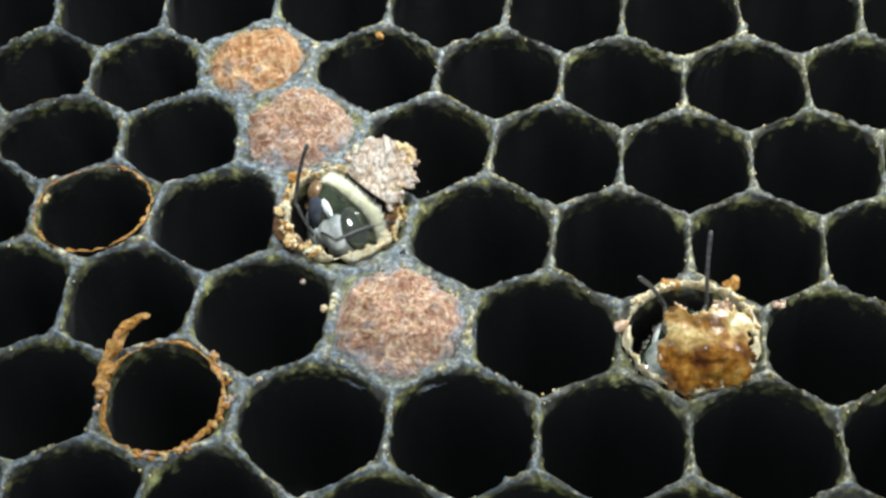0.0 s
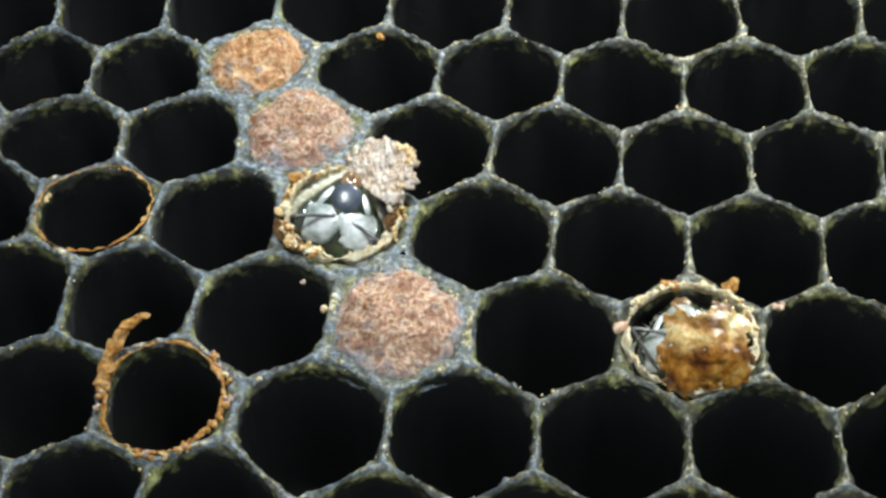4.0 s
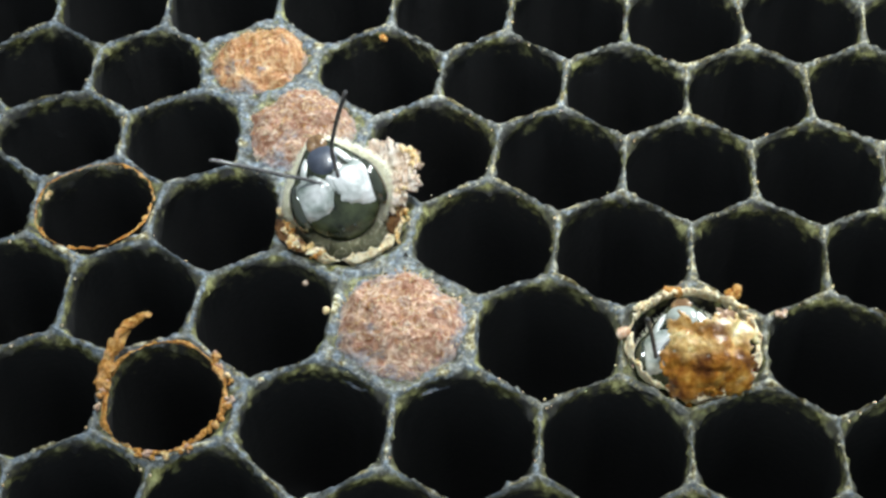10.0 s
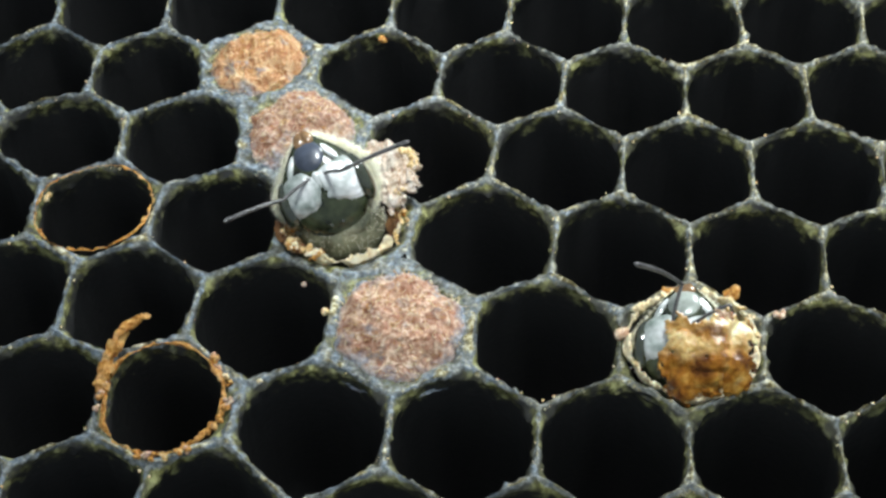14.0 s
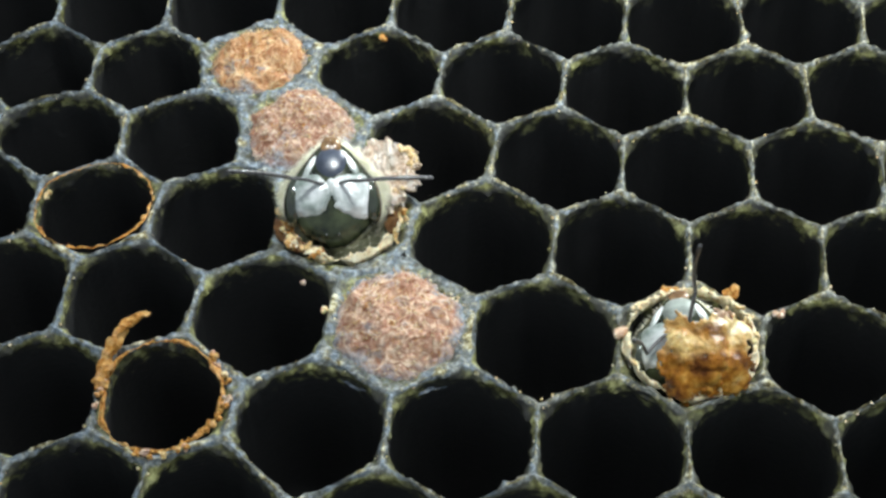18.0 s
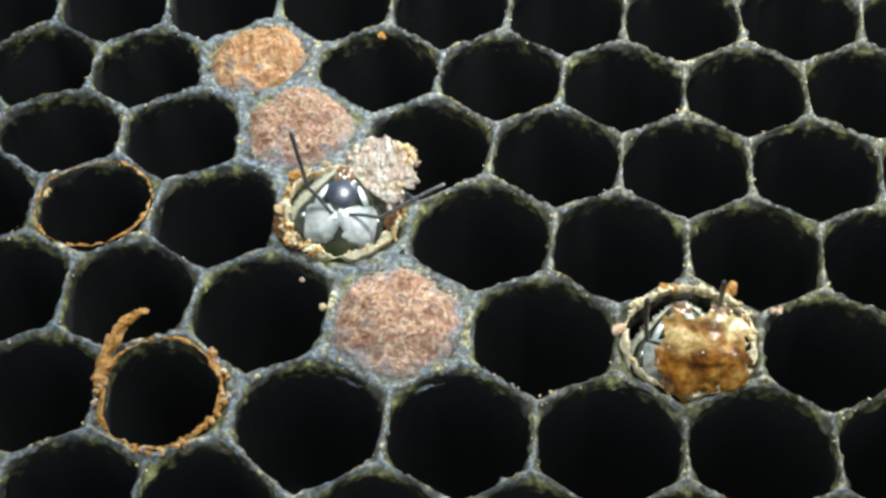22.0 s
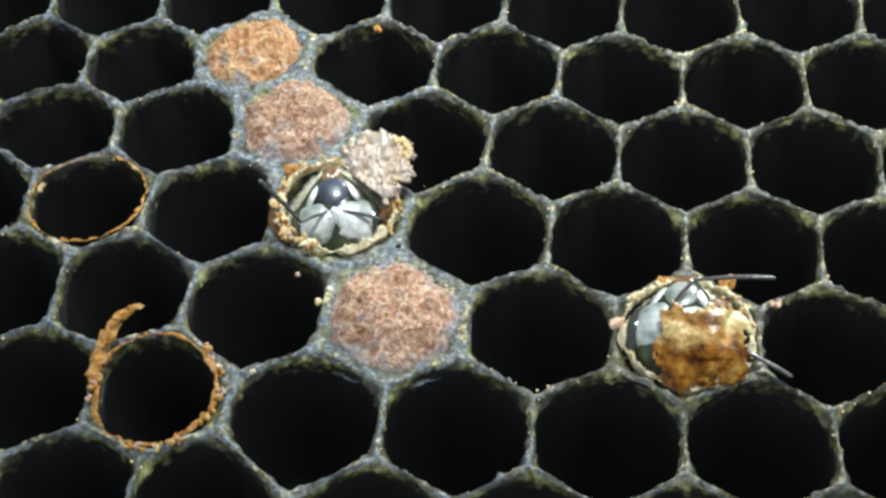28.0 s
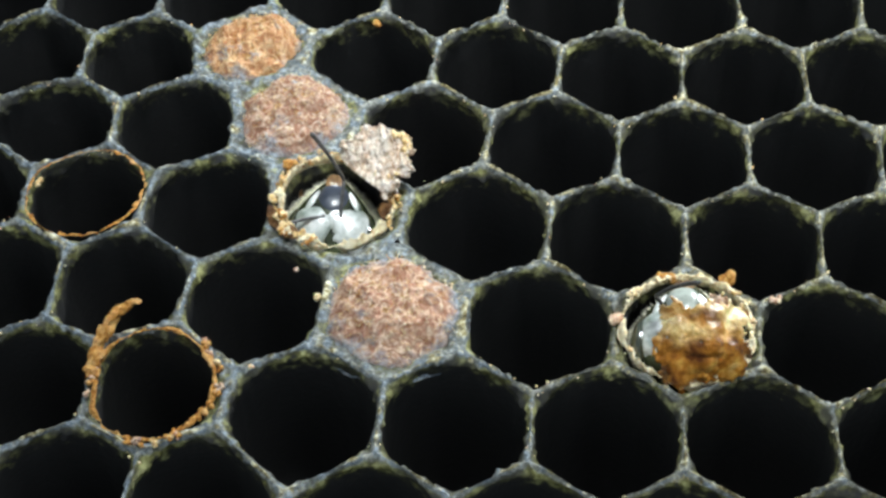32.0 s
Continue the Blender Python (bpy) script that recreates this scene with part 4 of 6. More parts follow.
    walk(upper["thorax"], [
        (0, pose(0.00010, -0.00017, 0.00589, 0.0, -0.0, 0.0)),
        (1, pose(0.00010, -0.00017, 0.00595, 0.0, -0.0, 0.0)),
        (2, pose(0.00012, -0.00016, 0.00612, 0.0, -0.0, 0.0)),
        (3, pose(0.00012, -0.00016, 0.00618, 0.0, -0.0, 0.0)),
        (3.5, pose(0.00011, -0.00016, 0.00618, 0.0, -0.0, 0.0)),
        (5.5, pose(0.00011, -0.00016, 0.00634, 0.0, -0.0, 0.0)),
        (6, pose(0.00012, -0.00016, 0.00645, 0.0, -0.0, 0.0)),
        (6.5, pose(0.00010, -0.00016, 0.00644, 0.0, -0.0, 0.0)),
        (7, pose(0.00009, -0.00016, 0.00648, 0.0, -0.0, 0.0)),
        (7.5, pose(0.00010, -0.00015, 0.00657, 0.0, -0.0, 0.0)),
        (8, pose(0.00011, -0.00015, 0.00682, 0.0, -0.0, 0.0)),
        (8.5, pose(0.00010, -0.00014, 0.00702, 0.0, -0.0, 0.0)),
        (9, pose(0.00013, -0.00013, 0.00770, 0.0, -0.0, 0.0)),
        (9.5, pose(0.00024, -0.00012, 0.00814, 0.0, -0.0, 0.0)),
        (10, pose(0.00006, -0.00011, 0.00817, 0.0, -0.0, 0.0)),
        (10.5, pose(0.00009, -0.00011, 0.00823, 0.0, -0.0, 0.0)),
        (11, pose(0.00004, -0.00011, 0.00827, 0.0, -0.0, 0.0)),
        (11.5, pose(-0.00005, -0.00011, 0.00825, 0.0, -0.0, 0.0)),
        (12, pose(0.00003, -0.00011, 0.00828, 0.0, -0.0, 0.0)),
        (12.5, pose(0.00005, -0.00011, 0.00839, 0.0, -0.0, 0.0)),
        (13, pose(0.00002, -0.00011, 0.00838, 0.0, -0.0, 0.0)),
        (13.5, pose(0.00001, -0.00011, 0.00842, 0.0, -0.0, 0.0)),
        (14, pose(-0.00002, -0.00011, 0.00842, 0.0, -0.0, 0.0)),
        (14.5, pose(0.00002, -0.00011, 0.00841, 0.0, -0.0, 0.0)),
        (16.5, pose(0.00001, -0.00011, 0.00820, 0.0, -0.0, 0.0)),
        (17, pose(0.00000, -0.00011, 0.00822, 0.0, -0.0, 0.0)),
        (17.5, pose(0.00006, -0.00012, 0.00809, 0.0, -0.0, 0.0)),
        (18, pose(0.00006, -0.00012, 0.00792, 0.0, -0.0, 0.0)),
        (18.5, pose(0.00013, -0.00013, 0.00764, 0.0, -0.0, 0.0)),
        (19, pose(0.00013, -0.00013, 0.00734, 0.0, -0.0, 0.0)),
        (19.5, pose(0.00013, -0.00014, 0.00728, 0.0, -0.0, 0.0)),
        (20, pose(0.00013, -0.00014, 0.00721, 0.0, -0.0, 0.0)),
        (20.5, pose(0.00013, -0.00014, 0.00708, 0.0, -0.0, 0.0)),
        (21, pose(0.00012, -0.00015, 0.00688, 0.0, -0.0, 0.0)),
        (21.5, pose(0.00011, -0.00015, 0.00655, 0.0, -0.0, 0.0)),
        (22, pose(0.00013, -0.00016, 0.00631, 0.0, -0.0, 0.0)),
        (22.5, pose(0.00014, -0.00016, 0.00615, 0.0, -0.0, 0.0)),
        (23, pose(0.00014, -0.00016, 0.00611, 0.0, -0.0, 0.0)),
        (23.5, pose(0.00014, -0.00016, 0.00609, 0.0, -0.0, 0.0)),
        (24, pose(0.00012, -0.00017, 0.00591, 0.0, -0.0, 0.0)),
        (24.5, pose(0.00012, -0.00017, 0.00586, 0.0, -0.0, 0.0)),
        (25, pose(0.00012, -0.00017, 0.00600, 0.0, -0.0, 0.0)),
        (25.5, pose(0.00011, -0.00017, 0.00599, 0.0, -0.0, 0.0)),
        (27.5, pose(0.00012, -0.00017, 0.00594, 0.0, -0.0, 0.0)),
        (28, pose(0.00012, -0.00017, 0.00602, 0.0, -0.0, 0.0)),
        (28.5, pose(0.00012, -0.00016, 0.00611, 0.0, -0.0, 0.0)),
        (29, pose(0.00011, -0.00017, 0.00597, 0.0, -0.0, 0.0)),
        (29.5, pose(0.00010, -0.00017, 0.00569, 0.0, -0.0, 0.0)),
        (30, pose(0.00009, -0.00018, 0.00546, 0.0, -0.0, 0.0)),
        (30.5, pose(0.00009, -0.00018, 0.00545, 0.0, -0.0, 0.0)),
        (31, pose(0.00009, -0.00018, 0.00548, 0.0, -0.0, 0.0)),
        (31.5, pose(0.00008, -0.00018, 0.00535, 0.0, -0.0, 0.0)),
        (32, pose(0.00009, -0.00018, 0.00532, 0.0, -0.0, 0.0)),
    ])
    walk(upper["left_scape"], [
        (0, pose(-0.00099, -0.00059, 0.00820, -29.9, 16.5, 75.9)),
        (0.5, pose(-0.00088, -0.00061, 0.00852, -19.6, -12.2, 38.0)),
        (1, pose(-0.00076, -0.00062, 0.00884, 9.0, -26.4, -10.1)),
        (2, pose(-0.00012, -0.00055, 0.00938, 76.0, -27.2, -72.0)),
        (3, pose(-0.00003, -0.00057, 0.00944, 71.4, -24.2, -68.6)),
        (3.5, pose(-0.00005, -0.00058, 0.00943, 72.9, -24.5, -67.6)),
        (5.5, pose(-0.00023, -0.00062, 0.00952, 91.4, -30.7, -64.0)),
        (6, pose(-0.00020, -0.00060, 0.00964, 103.4, -29.9, -60.0)),
        (6.5, pose(-0.00027, -0.00063, 0.00960, 94.2, -31.6, -62.5)),
        (7, pose(-0.00037, -0.00067, 0.00961, 72.3, -33.5, -75.9)),
        (7.5, pose(-0.00033, -0.00063, 0.00972, 97.2, -32.6, -61.0)),
        (8, pose(-0.00025, -0.00058, 0.00999, 104.2, -31.0, -60.2)),
        (8.5, pose(-0.00032, -0.00058, 0.01017, 113.7, -31.6, -52.3)),
        (9, pose(-0.00017, -0.00047, 0.01086, 60.6, -32.9, -81.3)),
        (9.5, pose(0.00051, -0.00030, 0.01141, 30.9, -40.0, -69.5)),
        (10, pose(-0.00053, -0.00051, 0.01126, 70.6, -33.6, -76.8)),
        (10.5, pose(-0.00037, -0.00057, 0.01126, 67.9, -32.5, -78.4)),
        (11, pose(-0.00058, -0.00037, 0.01146, 91.0, -30.6, -68.3)),
        (11.5, pose(-0.00111, -0.00046, 0.01134, 81.7, -33.6, -77.0)),
        (12, pose(-0.00064, -0.00045, 0.01141, 94.0, -27.8, -68.0)),
        (12.5, pose(-0.00058, -0.00040, 0.01154, 17.5, -33.2, -26.1)),
        (13, pose(-0.00069, -0.00036, 0.01158, 30.1, -14.4, -43.3)),
        (13.5, pose(-0.00076, -0.00047, 0.01152, 38.3, -18.3, -15.9)),
        (14, pose(-0.00099, -0.00050, 0.01146, 78.2, -35.7, -23.1)),
        (14.5, pose(-0.00072, -0.00042, 0.01154, 68.5, -36.3, -78.2)),
        (16.5, pose(-0.00075, -0.00035, 0.01141, 14.5, -12.6, -5.2)),
        (17, pose(-0.00079, -0.00046, 0.01136, 52.1, -28.3, -29.4)),
        (17.5, pose(-0.00051, -0.00041, 0.01126, 28.7, -19.5, -10.5)),
        (18, pose(-0.00048, -0.00041, 0.01112, 46.0, -24.8, -34.9)),
        (18.5, pose(-0.00015, -0.00051, 0.01079, 46.3, -16.8, -28.8)),
        (19, pose(-0.00015, -0.00056, 0.01048, 77.9, -28.3, -74.8)),
        (19.5, pose(-0.00012, -0.00058, 0.01041, 107.9, -27.0, -59.0)),
        (20, pose(-0.00011, -0.00058, 0.01035, 94.8, -27.7, -67.3)),
        (20.5, pose(-0.00011, -0.00060, 0.01022, 90.5, -27.9, -69.3)),
        (21, pose(-0.00017, -0.00061, 0.01003, 88.9, -30.4, -69.3)),
        (21.5, pose(-0.00027, -0.00063, 0.00970, 89.4, -32.1, -62.1)),
        (22, pose(-0.00014, -0.00061, 0.00950, 25.8, -29.1, -62.4)),
        (22.5, pose(-0.00006, -0.00056, 0.00938, 18.8, -30.0, -52.6)),
        (23, pose(-0.00010, -0.00057, 0.00934, 19.9, -25.5, -40.5)),
        (23.5, pose(-0.00011, -0.00059, 0.00931, 64.6, -26.3, -37.8)),
        (24, pose(-0.00019, -0.00056, 0.00916, 24.3, -4.3, 1.8)),
        (24.5, pose(-0.00021, -0.00056, 0.00910, 20.9, -14.0, -10.1)),
        (25, pose(-0.00023, -0.00064, 0.00919, 74.6, -36.0, -74.6)),
        (25.5, pose(-0.00023, -0.00063, 0.00919, 77.9, -32.3, -54.5)),
        (27.5, pose(-0.00019, -0.00063, 0.00914, 78.4, -18.5, -21.3)),
        (28, pose(-0.00022, -0.00064, 0.00921, 61.1, -22.8, -22.2)),
        (28.5, pose(-0.00018, -0.00087, 0.00911, 37.3, -46.0, -7.9)),
        (29, pose(-0.00026, -0.00069, 0.00912, 73.4, -34.8, -40.3)),
        (29.5, pose(-0.00030, -0.00064, 0.00891, 78.9, -35.8, -57.3)),
        (30, pose(-0.00024, -0.00059, 0.00875, 79.0, -34.7, -56.1)),
        (30.5, pose(-0.00022, -0.00058, 0.00874, 77.6, -34.2, -56.9)),
        (31, pose(-0.00028, -0.00060, 0.00875, 75.3, -16.0, -17.4)),
        (31.5, pose(-0.00038, -0.00057, 0.00862, 86.5, -40.2, -60.6)),
        (32, pose(-0.00035, -0.00056, 0.00860, 83.4, -39.3, -61.7)),
    ])
    walk(upper["left_flagellum"], [
        (0, pose(0.00000, 0.00000, 0.00150, 28.4, -27.4, 42.6)),
        (1, pose(0.00000, 0.00000, 0.00150, 35.2, -15.5, 53.5)),
        (1.5, pose(0.00000, 0.00000, 0.00150, 30.8, -51.8, 23.9)),
        (2, pose(0.00000, 0.00000, 0.00150, 104.6, -74.8, -77.1)),
        (3, pose(0.00000, 0.00000, 0.00150, 104.6, -74.8, -77.1)),
        (3.5, pose(0.00000, 0.00000, 0.00150, 104.6, -74.8, -77.1)),
        (5.5, pose(0.00000, 0.00000, 0.00150, 104.6, -74.8, -77.1)),
        (5.6667, pose(0.00000, 0.00000, 0.00150, 58.7, -77.9, -81.5)),
        (5.8333, pose(0.00000, 0.00000, 0.00150, -1.1, -80.6, -71.7)),
        (6, pose(0.00000, 0.00000, 0.00150, -70.2, -80.1, -52.4)),
        (6.1667, pose(0.00000, 0.00000, 0.00150, -1.1, -80.6, -71.7)),
        (6.3333, pose(0.00000, 0.00000, 0.00150, 58.7, -77.9, -81.5)),
        (6.5, pose(0.00000, 0.00000, 0.00150, 104.6, -74.8, -77.1)),
        (6.6667, pose(0.00000, 0.00000, 0.00150, 26.5, -38.6, 24.0)),
        (6.8333, pose(0.00000, 0.00000, 0.00150, 34.6, 10.8, 51.9)),
        (7, pose(0.00000, 0.00000, 0.00150, 77.0, 45.2, 103.6)),
        (7.1667, pose(0.00000, 0.00000, 0.00150, 34.6, 10.8, 51.9)),
        (7.3333, pose(0.00000, 0.00000, 0.00150, 26.5, -38.6, 24.0)),
        (7.5, pose(0.00000, 0.00000, 0.00150, 104.6, -74.8, -77.1)),
        (7.6667, pose(0.00000, 0.00000, 0.00150, 16.6, -72.1, -41.1)),
        (7.8333, pose(0.00000, 0.00000, 0.00150, -38.5, -61.7, -39.2)),
        (8, pose(0.00000, 0.00000, 0.00150, -80.3, -54.2, -53.0)),
        (8.5, pose(0.00000, 0.00000, 0.00150, 132.6, -85.7, 109.3)),
        (8.7333, pose(0.00000, 0.00000, 0.00150, -38.8, -46.9, -68.6)),
        (9, pose(0.00000, 0.00000, 0.00150, -31.4, 0.1, -60.9)),
        (9.5, pose(0.00000, 0.00000, 0.00150, -18.7, -0.8, -70.4)),
        (10, pose(0.00000, 0.00000, 0.00150, 0.6, 0.2, -61.6)),
        (10.5, pose(0.00000, 0.00000, 0.00150, -24.3, -3.1, -65.0)),
        (11, pose(0.00000, 0.00000, 0.00150, -3.0, -13.7, -54.9)),
        (11.5, pose(0.00000, 0.00000, 0.00150, -24.9, 7.2, -57.1)),
        (12, pose(0.00000, 0.00000, 0.00150, -30.3, 4.4, -54.0)),
        (12.267, pose(0.00000, 0.00000, 0.00150, -2.8, -6.3, -78.4)),
        (12.5, pose(0.00000, 0.00000, 0.00150, 26.7, -4.0, -105.0)),
        (13, pose(0.00000, 0.00000, 0.00150, 38.5, -3.9, -79.3)),
        (13.267, pose(0.00000, 0.00000, 0.00150, 25.1, 7.4, -42.3)),
        (13.5, pose(0.00000, 0.00000, 0.00150, 20.9, 24.4, -6.1)),
        (14, pose(0.00000, 0.00000, 0.00150, -5.2, -13.2, -55.1)),
        (14.5, pose(0.00000, 0.00000, 0.00150, -3.4, -6.4, -63.6)),
        (16.5, pose(0.00000, 0.00000, 0.00150, 30.5, -2.2, -115.7)),
        (17, pose(0.00000, 0.00000, 0.00150, 34.2, -16.4, -78.7)),
        (17.5, pose(0.00000, 0.00000, 0.00150, 51.1, -17.7, -123.7)),
        (18, pose(0.00000, 0.00000, 0.00150, 6.5, 1.3, -59.7)),
        (18.5, pose(0.00000, 0.00000, 0.00150, -10.5, 10.7, -44.3)),
        (19, pose(0.00000, 0.00000, 0.00150, -44.0, 2.9, -56.6)),
        (19.5, pose(0.00000, 0.00000, 0.00150, -2.4, -12.7, -51.2)),
        (20, pose(0.00000, 0.00000, 0.00150, -1.6, -8.9, -54.9)),
        (20.5, pose(0.00000, 0.00000, 0.00150, -2.5, -13.6, -56.4)),
        (21, pose(0.00000, 0.00000, 0.00150, -1.0, -7.5, -56.5)),
        (21.5, pose(0.00000, 0.00000, 0.00150, 2.7, -11.0, -56.2)),
        (22, pose(0.00000, 0.00000, 0.00150, -18.7, -21.5, -95.4)),
        (22.5, pose(0.00000, 0.00000, 0.00150, -21.7, -7.6, -90.8)),
        (23, pose(0.00000, 0.00000, 0.00150, 16.3, -23.8, -116.2)),
        (23.5, pose(0.00000, 0.00000, 0.00150, -25.5, -19.7, -61.4)),
        (23.733, pose(0.00000, 0.00000, 0.00150, -19.2, 1.0, -12.8)),
        (24, pose(0.00000, 0.00000, 0.00150, 0.8, 9.6, 38.7)),
        (24.5, pose(0.00000, 0.00000, 0.00150, 28.5, 0.0, 105.1)),
        (24.667, pose(0.00000, 0.00000, 0.00150, 6.8, 17.8, 48.9)),
        (24.833, pose(0.00000, 0.00000, 0.00150, -20.3, 8.9, -10.3)),
        (25, pose(0.00000, 0.00000, 0.00150, -27.9, -17.9, -62.4)),
        (25.5, pose(0.00000, 0.00000, 0.00150, -11.6, -32.3, -64.3)),
        (27.5, pose(0.00000, 0.00000, 0.00150, 15.5, -61.9, -128.7)),
        (28, pose(0.00000, 0.00000, 0.00150, 13.2, -45.3, -107.1)),
        (28.5, pose(0.00000, 0.00000, 0.00150, 39.2, 1.7, -87.0)),
        (29, pose(0.00000, 0.00000, 0.00150, 17.2, -31.9, -72.1)),
        (29.5, pose(0.00000, 0.00000, 0.00150, -24.7, -17.1, -59.0)),
        (29.733, pose(0.00000, 0.00000, 0.00150, 17.6, -45.9, -39.4)),
        (30, pose(0.00000, 0.00000, 0.00150, 104.6, -74.8, -77.1)),
        (30.5, pose(0.00000, 0.00000, 0.00150, 104.6, -74.8, -77.1)),
        (30.733, pose(0.00000, 0.00000, 0.00150, 22.5, -62.8, -50.6)),
        (31, pose(0.00000, 0.00000, 0.00150, -24.9, -49.2, -62.2)),
        (31.267, pose(0.00000, 0.00000, 0.00150, 22.5, -62.8, -50.6)),
        (31.5, pose(0.00000, 0.00000, 0.00150, 104.6, -74.8, -77.1)),
        (32, pose(0.00000, 0.00000, 0.00150, 104.6, -74.8, -77.1)),
    ])
    walk(upper["right_scape"], [
        (0, pose(-0.00058, -0.00087, 0.00872, 58.9, -13.8, 46.0)),
        (1, pose(-0.00011, -0.00070, 0.00915, 70.2, 16.4, 54.5)),
        (1.5, pose(0.00022, -0.00069, 0.00917, 26.8, 11.5, -17.1)),
        (2, pose(0.00056, -0.00068, 0.00920, 13.3, -28.8, -75.5)),
        (2.3333, pose(0.00059, -0.00068, 0.00920, 17.1, 16.2, -48.4)),
        (2.6667, pose(0.00061, -0.00068, 0.00920, 53.7, 50.6, 0.7)),
        (3, pose(0.00064, -0.00068, 0.00920, 116.2, 37.8, 74.4)),
        (3.5, pose(0.00063, -0.00067, 0.00920, 114.7, 37.2, 75.0)),
        (5.5, pose(0.00049, -0.00056, 0.00950, 94.5, 31.7, 75.6)),
        (6, pose(0.00052, -0.00054, 0.00962, 41.0, 8.4, 15.8)),
        (6.5, pose(0.00044, -0.00053, 0.00962, 91.7, 30.8, 77.2)),
        (7, pose(0.00032, -0.00048, 0.00970, 39.4, 3.7, 32.5)),
        (7.5, pose(0.00038, -0.00049, 0.00976, 88.7, 30.0, 78.7)),
        (7.7333, pose(0.00042, -0.00049, 0.00988, 47.1, 28.3, 46.2)),
        (8, pose(0.00046, -0.00048, 0.01000, 14.2, 9.5, 23.4)),
        (8.5, pose(0.00038, -0.00044, 0.01022, 19.2, 12.5, 37.0)),
        (9, pose(0.00054, -0.00037, 0.01088, 27.0, 30.6, 76.5)),
        (9.5, pose(0.00122, -0.00016, 0.01136, 5.2, 2.1, 8.1)),
        (10, pose(0.00012, -0.00025, 0.01142, -8.7, -2.7, 36.6)),
        (10.267, pose(0.00017, -0.00023, 0.01147, 25.4, 20.8, 56.7)),
        (10.5, pose(0.00021, -0.00021, 0.01151, 69.9, 26.3, 89.8)),
        (11, pose(0.00014, -0.00034, 0.01142, 97.1, 32.6, 74.0)),
        (11.5, pose(-0.00042, -0.00030, 0.01148, 81.3, 27.2, 77.3)),
        (12, pose(0.00008, -0.00038, 0.01141, 20.4, 16.7, 37.7)),
        (12.5, pose(0.00010, -0.00018, 0.01166, 33.0, 21.2, 57.9)),
        (13, pose(0.00002, -0.00041, 0.01147, 103.7, 31.9, 71.2)),
        (13.267, pose(-0.00002, -0.00037, 0.01152, 57.1, 26.6, 48.6)),
        (13.5, pose(-0.00006, -0.00032, 0.01158, 18.0, 9.4, 37.2)),
        (14, pose(-0.00034, -0.00025, 0.01168, 47.7, 0.3, 45.0)),
        (14.5, pose(-0.00005, -0.00019, 0.01167, 17.8, -5.8, 24.9)),
        (16.5, pose(-0.00004, -0.00023, 0.01143, 7.6, 10.9, 25.9)),
        (17, pose(-0.00010, -0.00028, 0.01144, 21.1, 3.7, 29.8)),
        (17.5, pose(0.00019, -0.00026, 0.01132, 41.5, 11.3, 34.3)),
        (18, pose(0.00023, -0.00032, 0.01112, 45.9, 17.4, 33.7)),
        (18.5, pose(0.00057, -0.00044, 0.01078, 35.6, 3.4, 9.0)),
        (19, pose(0.00056, -0.00049, 0.01047, 81.3, 21.7, 49.2)),
        (19.5, pose(0.00059, -0.00049, 0.01042, 28.1, 9.2, 25.8)),
        (20, pose(0.00061, -0.00050, 0.01034, 26.3, 6.4, 16.6)),
        (20.5, pose(0.00061, -0.00052, 0.01021, 25.6, -1.1, 2.7)),
        (20.733, pose(0.00057, -0.00051, 0.01013, 51.9, 24.6, 33.7)),
        (21, pose(0.00054, -0.00050, 0.01004, 92.4, 28.9, 78.0)),
        (21.5, pose(0.00044, -0.00050, 0.00974, 45.9, 9.2, 28.3)),
        (22, pose(0.00058, -0.00058, 0.00945, 66.8, 29.5, 56.2)),
        (22.5, pose(0.00066, -0.00053, 0.00933, 63.1, 27.4, 40.2)),
        (23, pose(0.00062, -0.00053, 0.00930, 60.5, 24.0, 34.9)),
        (23.5, pose(0.00061, -0.00052, 0.00929, 68.6, 10.6, 18.0)),
        (24, pose(0.00052, -0.00047, 0.00915, 89.5, 38.7, 74.7)),
        (24.5, pose(0.00051, -0.00048, 0.00910, 89.6, 38.7, 74.7)),
        (25, pose(0.00048, -0.00052, 0.00922, 16.2, 27.1, 58.1)),
        (25.5, pose(0.00049, -0.00054, 0.00919, 57.0, 4.8, 13.3)),
        (27.5, pose(0.00052, -0.00054, 0.00914, 38.4, 33.6, 72.4)),
        (28, pose(0.00049, -0.00052, 0.00923, 89.0, 33.3, 77.5)),
        (28.267, pose(0.00040, -0.00048, 0.00932, 33.8, 17.9, 61.8)),
        (28.5, pose(0.00031, -0.00044, 0.00942, -14.1, -2.7, 65.0)),
        (28.733, pose(0.00037, -0.00047, 0.00932, 21.2, -2.2, 48.9)),
        (29, pose(0.00043, -0.00049, 0.00922, 55.1, 7.5, 35.9)),
        (29.5, pose(0.00041, -0.00053, 0.00892, 89.6, 35.7, 76.3)),
        (30, pose(0.00047, -0.00052, 0.00863, 9.4, 29.0, 33.4)),
        (30.5, pose(0.00049, -0.00053, 0.00861, 102.5, 42.0, 80.2)),
        (30.733, pose(0.00046, -0.00052, 0.00865, 59.8, 42.2, 72.4)),
        (31, pose(0.00043, -0.00050, 0.00869, 18.6, 38.4, 66.6)),
        (31.5, pose(0.00034, -0.00051, 0.00860, 39.2, 41.6, 112.2)),
        (32, pose(0.00037, -0.00053, 0.00855, 47.3, 8.3, 169.1)),
    ])
